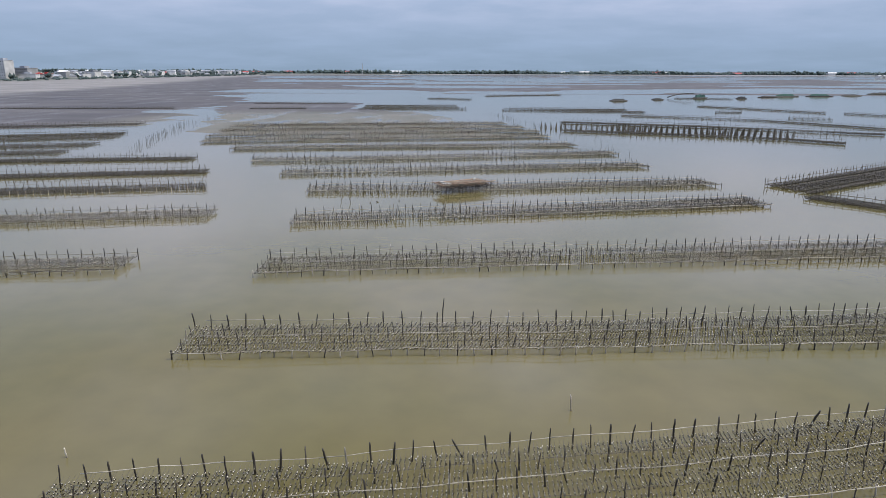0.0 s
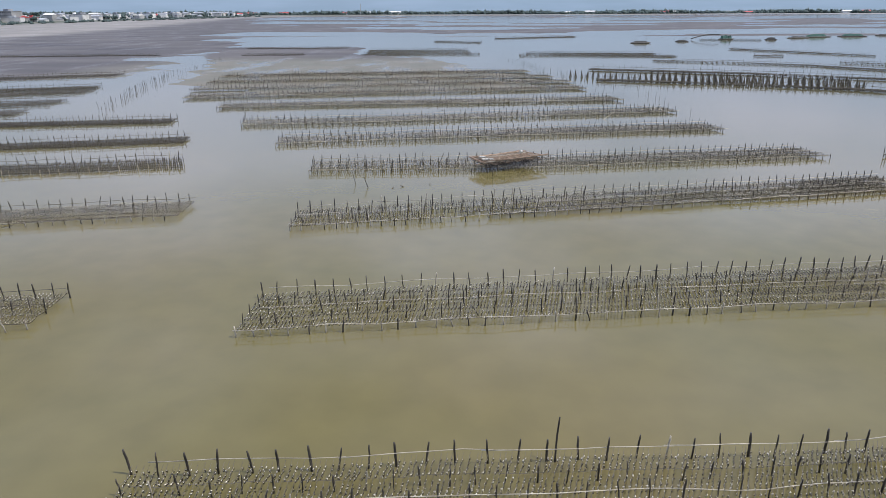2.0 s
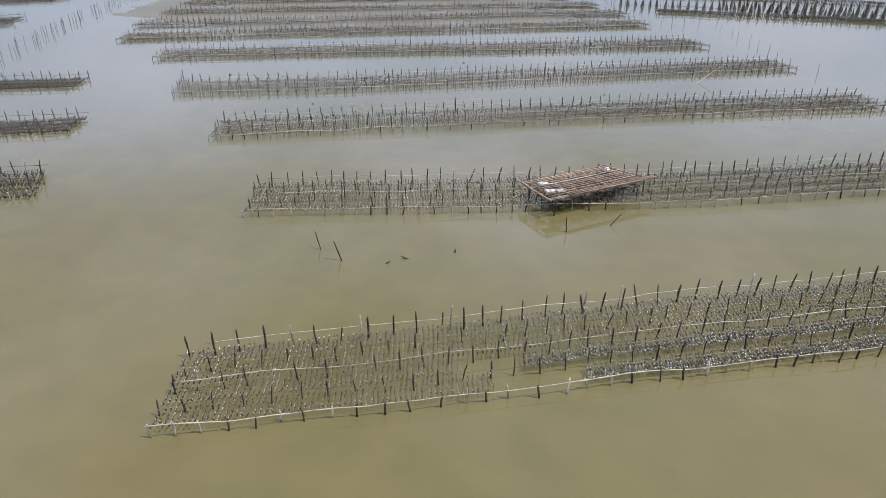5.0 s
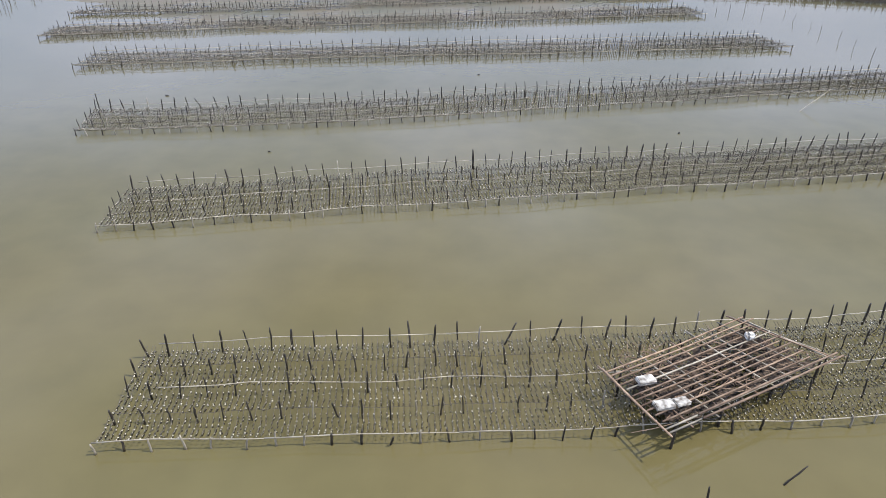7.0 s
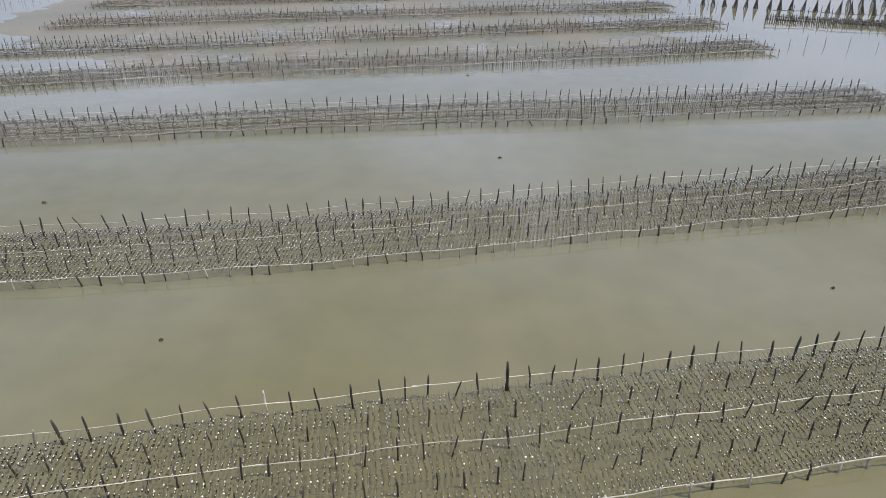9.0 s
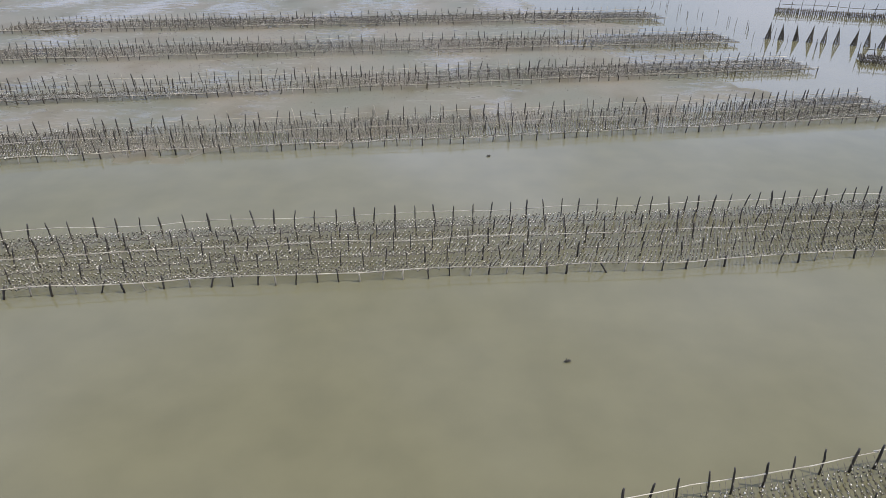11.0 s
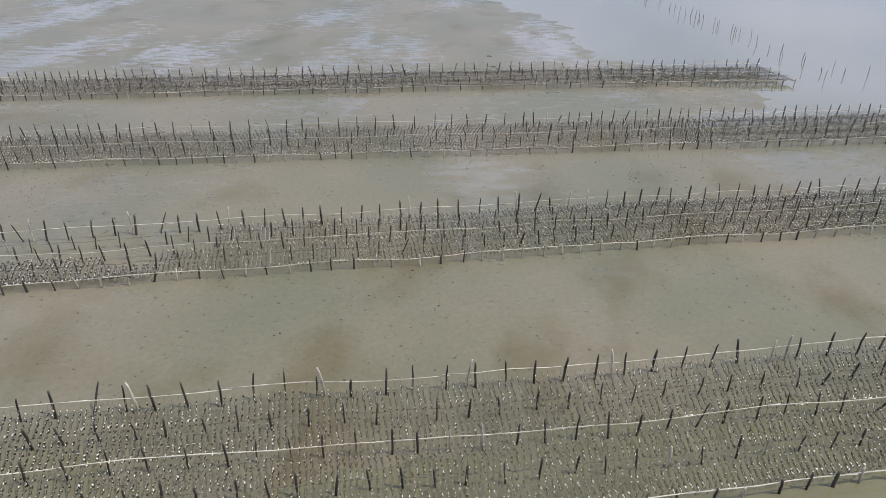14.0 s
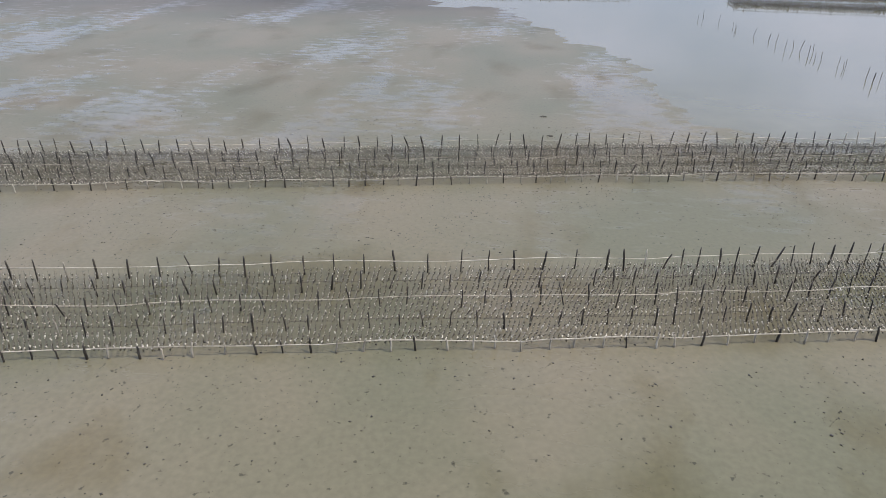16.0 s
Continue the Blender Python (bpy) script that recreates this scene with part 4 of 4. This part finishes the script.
# ---- work rafts with net piles, far out ----
def work_raft(x, y, length, high, turn, mat, arch=0.0):
    ob = thing("work_raft", (x, y, 0), "low dark work raft piled with " + ("green netting" if mat is NETTING else "black netting"), "raft", "work rafts on the water")
    ob.rotation_euler = (0, 0, radians(turn))
    v, f = joined([tube([(-length / 2, o, 0.15), (-length / 2 + 1, o, 0.22), (length / 2 - 1, o, 0.22), (length / 2, o, 0.4)], [0.1, 0.28, 0.28, 0.12], 8) for o in (-1.4, -0.7, 0, 0.7, 1.4)])
    part("hull", mesh("hull", v, f, RUST, True), ob)
    n, k = 14, 8
    vv, ff = [], []
    for i in range(n):
        for j in range(k):
            u, w = i / (n - 1), j / (k - 1)
            z = 0.3 + high * 0.6 * (math.sin(math.pi * u) ** 0.16) * (math.sin(math.pi * w) ** 0.3) * rng.uniform(0.45, 1.1)
            vv.append(((u - 0.5) * length * 0.75, (w - 0.5) * 2.9, z))
    for i in range(n - 1):
        for j in range(k - 1):
            ff.append((i * k + j, (i + 1) * k + j, (i + 1) * k + j + 1, i * k + j + 1))
    part("netting", mesh("netting", vv, ff, mat), ob, label="heaped netting")
    part("mast", STAKES[1], ob, pose(length * 0.3, 0, 0.4) @ Matrix.Diagonal((1.6, 1.6, high * 1.3 + 0.8, 1)))
    if arch:
        pts = [(-length / 2 - arch * (1 - q), 0, 0.3 + 2.4 * math.sin(math.pi * min(q * 0.62 + 0.02, 0.5)) ** 0.8) for q in [i / 10 for i in range(11)]]
        v, f = tube(pts, 0.28, 6)
        part("boom", mesh("boom", v, f, RUST, True), ob, label="long dark drooping boom")


for x, y, ln, hi, tu, mat, ar in ((81.5, 342, 9, 1.7, 10, DARK_NET, 0), (106, 358, 6, 1.3, 5, DARK_NET, 0), (137.5, 384, 8, 3.2, 15, NETTING, 17), (158, 377, 6, 1.8, -20, DARK_NET, 0),
                                  (182, 398, 12, 1.4, 18, DARK_NET, 0), (198, 410, 18, 2.6, 18, NETTING, 0), (222, 417, 17, 2.4, 8, NETTING, 0), (249, 430, 12, 1.5, 6, DARK_NET, 0),
                                  (288, 466, 16, 1.8, 6, DARK_NET, 0)):
    work_raft(x, y, ln, hi, tu, mat, ar)

# ---- the town on the western shore ----
def house(x, y, w, d, h, turn, wall, roof, label, storeys, gable, panes=False):
    ob = thing("house", (x, y, 1.0), label, "building", "town on the shore")
    ob.rotation_euler = (0, 0, radians(turn))
    part("wall", mesh("wall", *slab(-w / 2, w / 2, -d / 2, d / 2, -1.5, h), wall), ob)
    if gable:
        e, g = 0.5, min(w, d) * 0.22
        v = [(-w / 2 - e, -d / 2 - e, h), (w / 2 + e, -d / 2 - e, h), (w / 2 + e, d / 2 + e, h), (-w / 2 - e, d / 2 + e, h), (-w / 2 - e, 0, h + g), (w / 2 + e, 0, h + g)]
        part("roof", mesh("roof", v, [(0, 1, 5, 4), (2, 3, 4, 5), (1, 2, 5), (3, 0, 4), (3, 2, 1, 0)], roof), ob)
    else:
        part("roof", mesh("roof", *joined([slab(-w / 2 - 0.3, w / 2 + 0.3, -d / 2 - 0.3, d / 2 + 0.3, h, h + 0.6), slab(-w / 5, w / 8, -d / 5, d / 4, h + 0.6, h + 3.0)]), roof), ob)
    per = max(2, int(w / 3.4))
    for s in range(storeys if panes else 0):
        for k in range(per):
            if per * storeys > 40 and (k + s) % 2:
                continue
            cx, cz = -w / 2 + (k + 0.5) * w / per, (s + 0.55) * h / storeys
            part("window", mesh("window", *slab(cx - 0.7, cx + 0.7, -d / 2 - 0.06, -d / 2 + 0.1, cz - 0.65, cz + 0.65), GLASS), ob)


house(-622, 905, 16, 14, 25, -20, WALL_A, ROOF_GREY, "tall white concrete tower block above the shore", 7, False, True)
house(-640, 918, 18, 14, 21, -20, WALL_B, ROOF_GREY, "tall grey concrete block above the shore", 6, False, True)
house(-618, 940, 30, 16, 15, -20, WALL_B, ROOF_GREY, "long grey concrete block above the shore", 4, False, True)
for k in range(110):
    y = 925 + 1150 * (k / 109) ** 1.2 + rng.uniform(-20, 20)
    x = -600 - 0.04 * (y - 880) - rng.uniform(0, 40 + 0.10 * (y - 880))
    st = rng.choice((1, 1, 2, 2, 3, 3))
    w, red = rng.uniform(9, 26), rng.random() < 0.07
    house(x, y, w, rng.uniform(8, 14), st * 3.3, rng.uniform(-40, 10), rng.choice((WALL_A, WALL_A, WALL_B)), ROOF_RED if red else rng.choice((ROOF_GREY, WALL_A, ROOF_GREY)),
          "low pale town house with a " + ("red" if red else "grey") + " roof by the shore", st, rng.random() < 0.45, k % 5 == 0)
for k in range(26):
    x = rng.uniform(-900, 2300)
    house(x, 2560 + rng.uniform(0, 160) + max(0, x) * 0.03, rng.uniform(18, 45), rng.uniform(14, 22), rng.uniform(5, 9), rng.uniform(-8, 8), rng.choice((WALL_A, WALL_B)),
          rng.choice((WALL_A, ROOF_GREY, ROOF_GREY, ROOF_RED)), "far pale shed on the low inland shore", 1, True)
for k in range(14):
    house(1010 + k * 15, 1660 + k * 2, 7, 18, 4.2, 3, WALL_A, WALL_A, "small white shed in a row on the far shore", 1, True)

# a slim radio mast behind the shore
mast = thing("radio_mast", (-372, 2530, 1.0), "slim grey lattice radio mast behind the far shore", "mast")
part("pole", mesh("pole", *tube([(0, 0, -1), (0, 0, 20), (0, 0, 38)], [1.6, 1.2, 0.7], 6), WALL_B), mast)


# ---- woods along the horizon and between the houses ----
def woods(name, spots, label, size):
    tri = np.array([(0, 2, 4), (2, 1, 4), (1, 3, 4), (3, 0, 4), (2, 0, 5), (1, 2, 5), (3, 1, 5), (0, 3, 5)])
    unit = np.array([(1, 0, 0), (-1, 0, 0), (0, 1, 0), (0, -1, 0), (0, 0, 1), (0, 0, -1)], float)
    vs, fs, o = [], [], 0
    for x, y, h in spots:
        for c in range(5):
            r = size * npr.uniform(0.35, 0.8)
            vs.append(unit * (r * npr.uniform(0.7, 1.4, 3)) + npr.normal(0, r * 0.2, (6, 3)) + (x + npr.normal(0, size * 0.6), y + npr.normal(0, size * 0.5), 1 + h * npr.uniform(0.15, 0.95)))
            fs.append(tri + o)
            o += 6
    me = fast_mesh(name, np.concatenate(vs), np.concatenate(fs), (HAZY_LEAF,))
    return tagged(new(name, me), label, "woods", kind="stuff")


woods("woods", [(x, 2540 + rng.uniform(0, 260) + max(0, x) * 0.05, rng.uniform(4, 12) + 2.5 * math.sin(x * 0.011)) for x in np.arange(-2600, 3600, 2.2)], "dark green belt of far trees along the low shore", 7.5)
woods("woods", [(-600 - 0.04 * (y - 880) - rng.uniform(0, 150), y, rng.uniform(4, 8)) for y in np.linspace(900, 2300, 330)], "dark green trees between the shore houses", 4.5)
woods("scrub", [(-520 - 0.03 * (y - 700) - rng.uniform(0, 70), y, rng.uniform(0.6, 2.2)) for y in np.linspace(600, 1900, 260)], "low dry scrub along the sandy shore", 2.6)


# ---- shells, stones and worm casts strewn on the bare mud ----
def strewn(count, label):
    tri = np.array([(0, 2, 4), (2, 1, 4), (1, 3, 4), (3, 0, 4), (2, 0, 5), (1, 2, 5), (3, 1, 5), (0, 3, 5)])
    unit = np.array([(1, 0, 0), (-1, 0, 0), (0, 1, 0), (0, -1, 0), (0, 0, 1), (0, 0, -1)], float)
    x, y = npr.uniform(-45, 12, count * 3), npr.uniform(132, 192, count * 3)
    keep = (fbm(x / 5, y / 5, 3) + npr.normal(0, 0.07, len(x)) > -0.02) & (npr.random(len(x)) < np.clip((y - 146) / 22, 0, 1))
    x, y = x[keep][:count], y[keep][:count]
    z = np.maximum(ground_height(x, y), 0.0)
    vs, fs = [], []
    for i in range(len(x)):
        r = 0.010 + 0.034 * npr.random() ** 4
        vs.append(unit * (r * npr.uniform(0.7, 1.5, 3) * (1, 1, 0.5)) + npr.normal(0, r * 0.2, (6, 3)) + (x[i], y[i], z[i] + 0.005))
        fs.append(tri + 6 * i)
    me = fast_mesh("shell_debris", np.concatenate(vs), np.concatenate(fs), (SILT,))
    return tagged(new("shell_debris", me), label, "debris", kind="stuff")


strewn(15000, "small dark shells and clods strewn over wet mud")

# ---- odd bits of weed and wood afloat ----
def drift(x, y, size, label):
    pieces = []
    for k in range(9):
        a = rng.uniform(0, 6.28)
        p, q = Vector((rng.gauss(0, size * 0.2), rng.gauss(0, size * 0.2), 0.01)), Vector((size * math.cos(a), size * 0.6 * math.sin(a), 0.03))
        pieces.append(tube([p, (p + q) / 2 + Vector((0, 0, 0.05)), q], [0.02, 0.03, 0.012], 4))
    ob = new("drift_clump", mesh("drift_clump", *joined(pieces), SILT))
    ob.location = (x, y, 0)
    return tagged(ob, label, "debris", "drift on the water")


for x, y, size in ((-31.2, 112.7, 0.2), (-19.7, 101.0, 0.10), (-6.4, 119.9, 0.14), (7.1, 105.5, 0.10), (-8.6, 139.4, 0.13), (-11.1, 194.0, 0.35), (-10.7, 189.8, 0.25)):
    drift(x, y, size, "small dark clump of weed and twigs afloat")
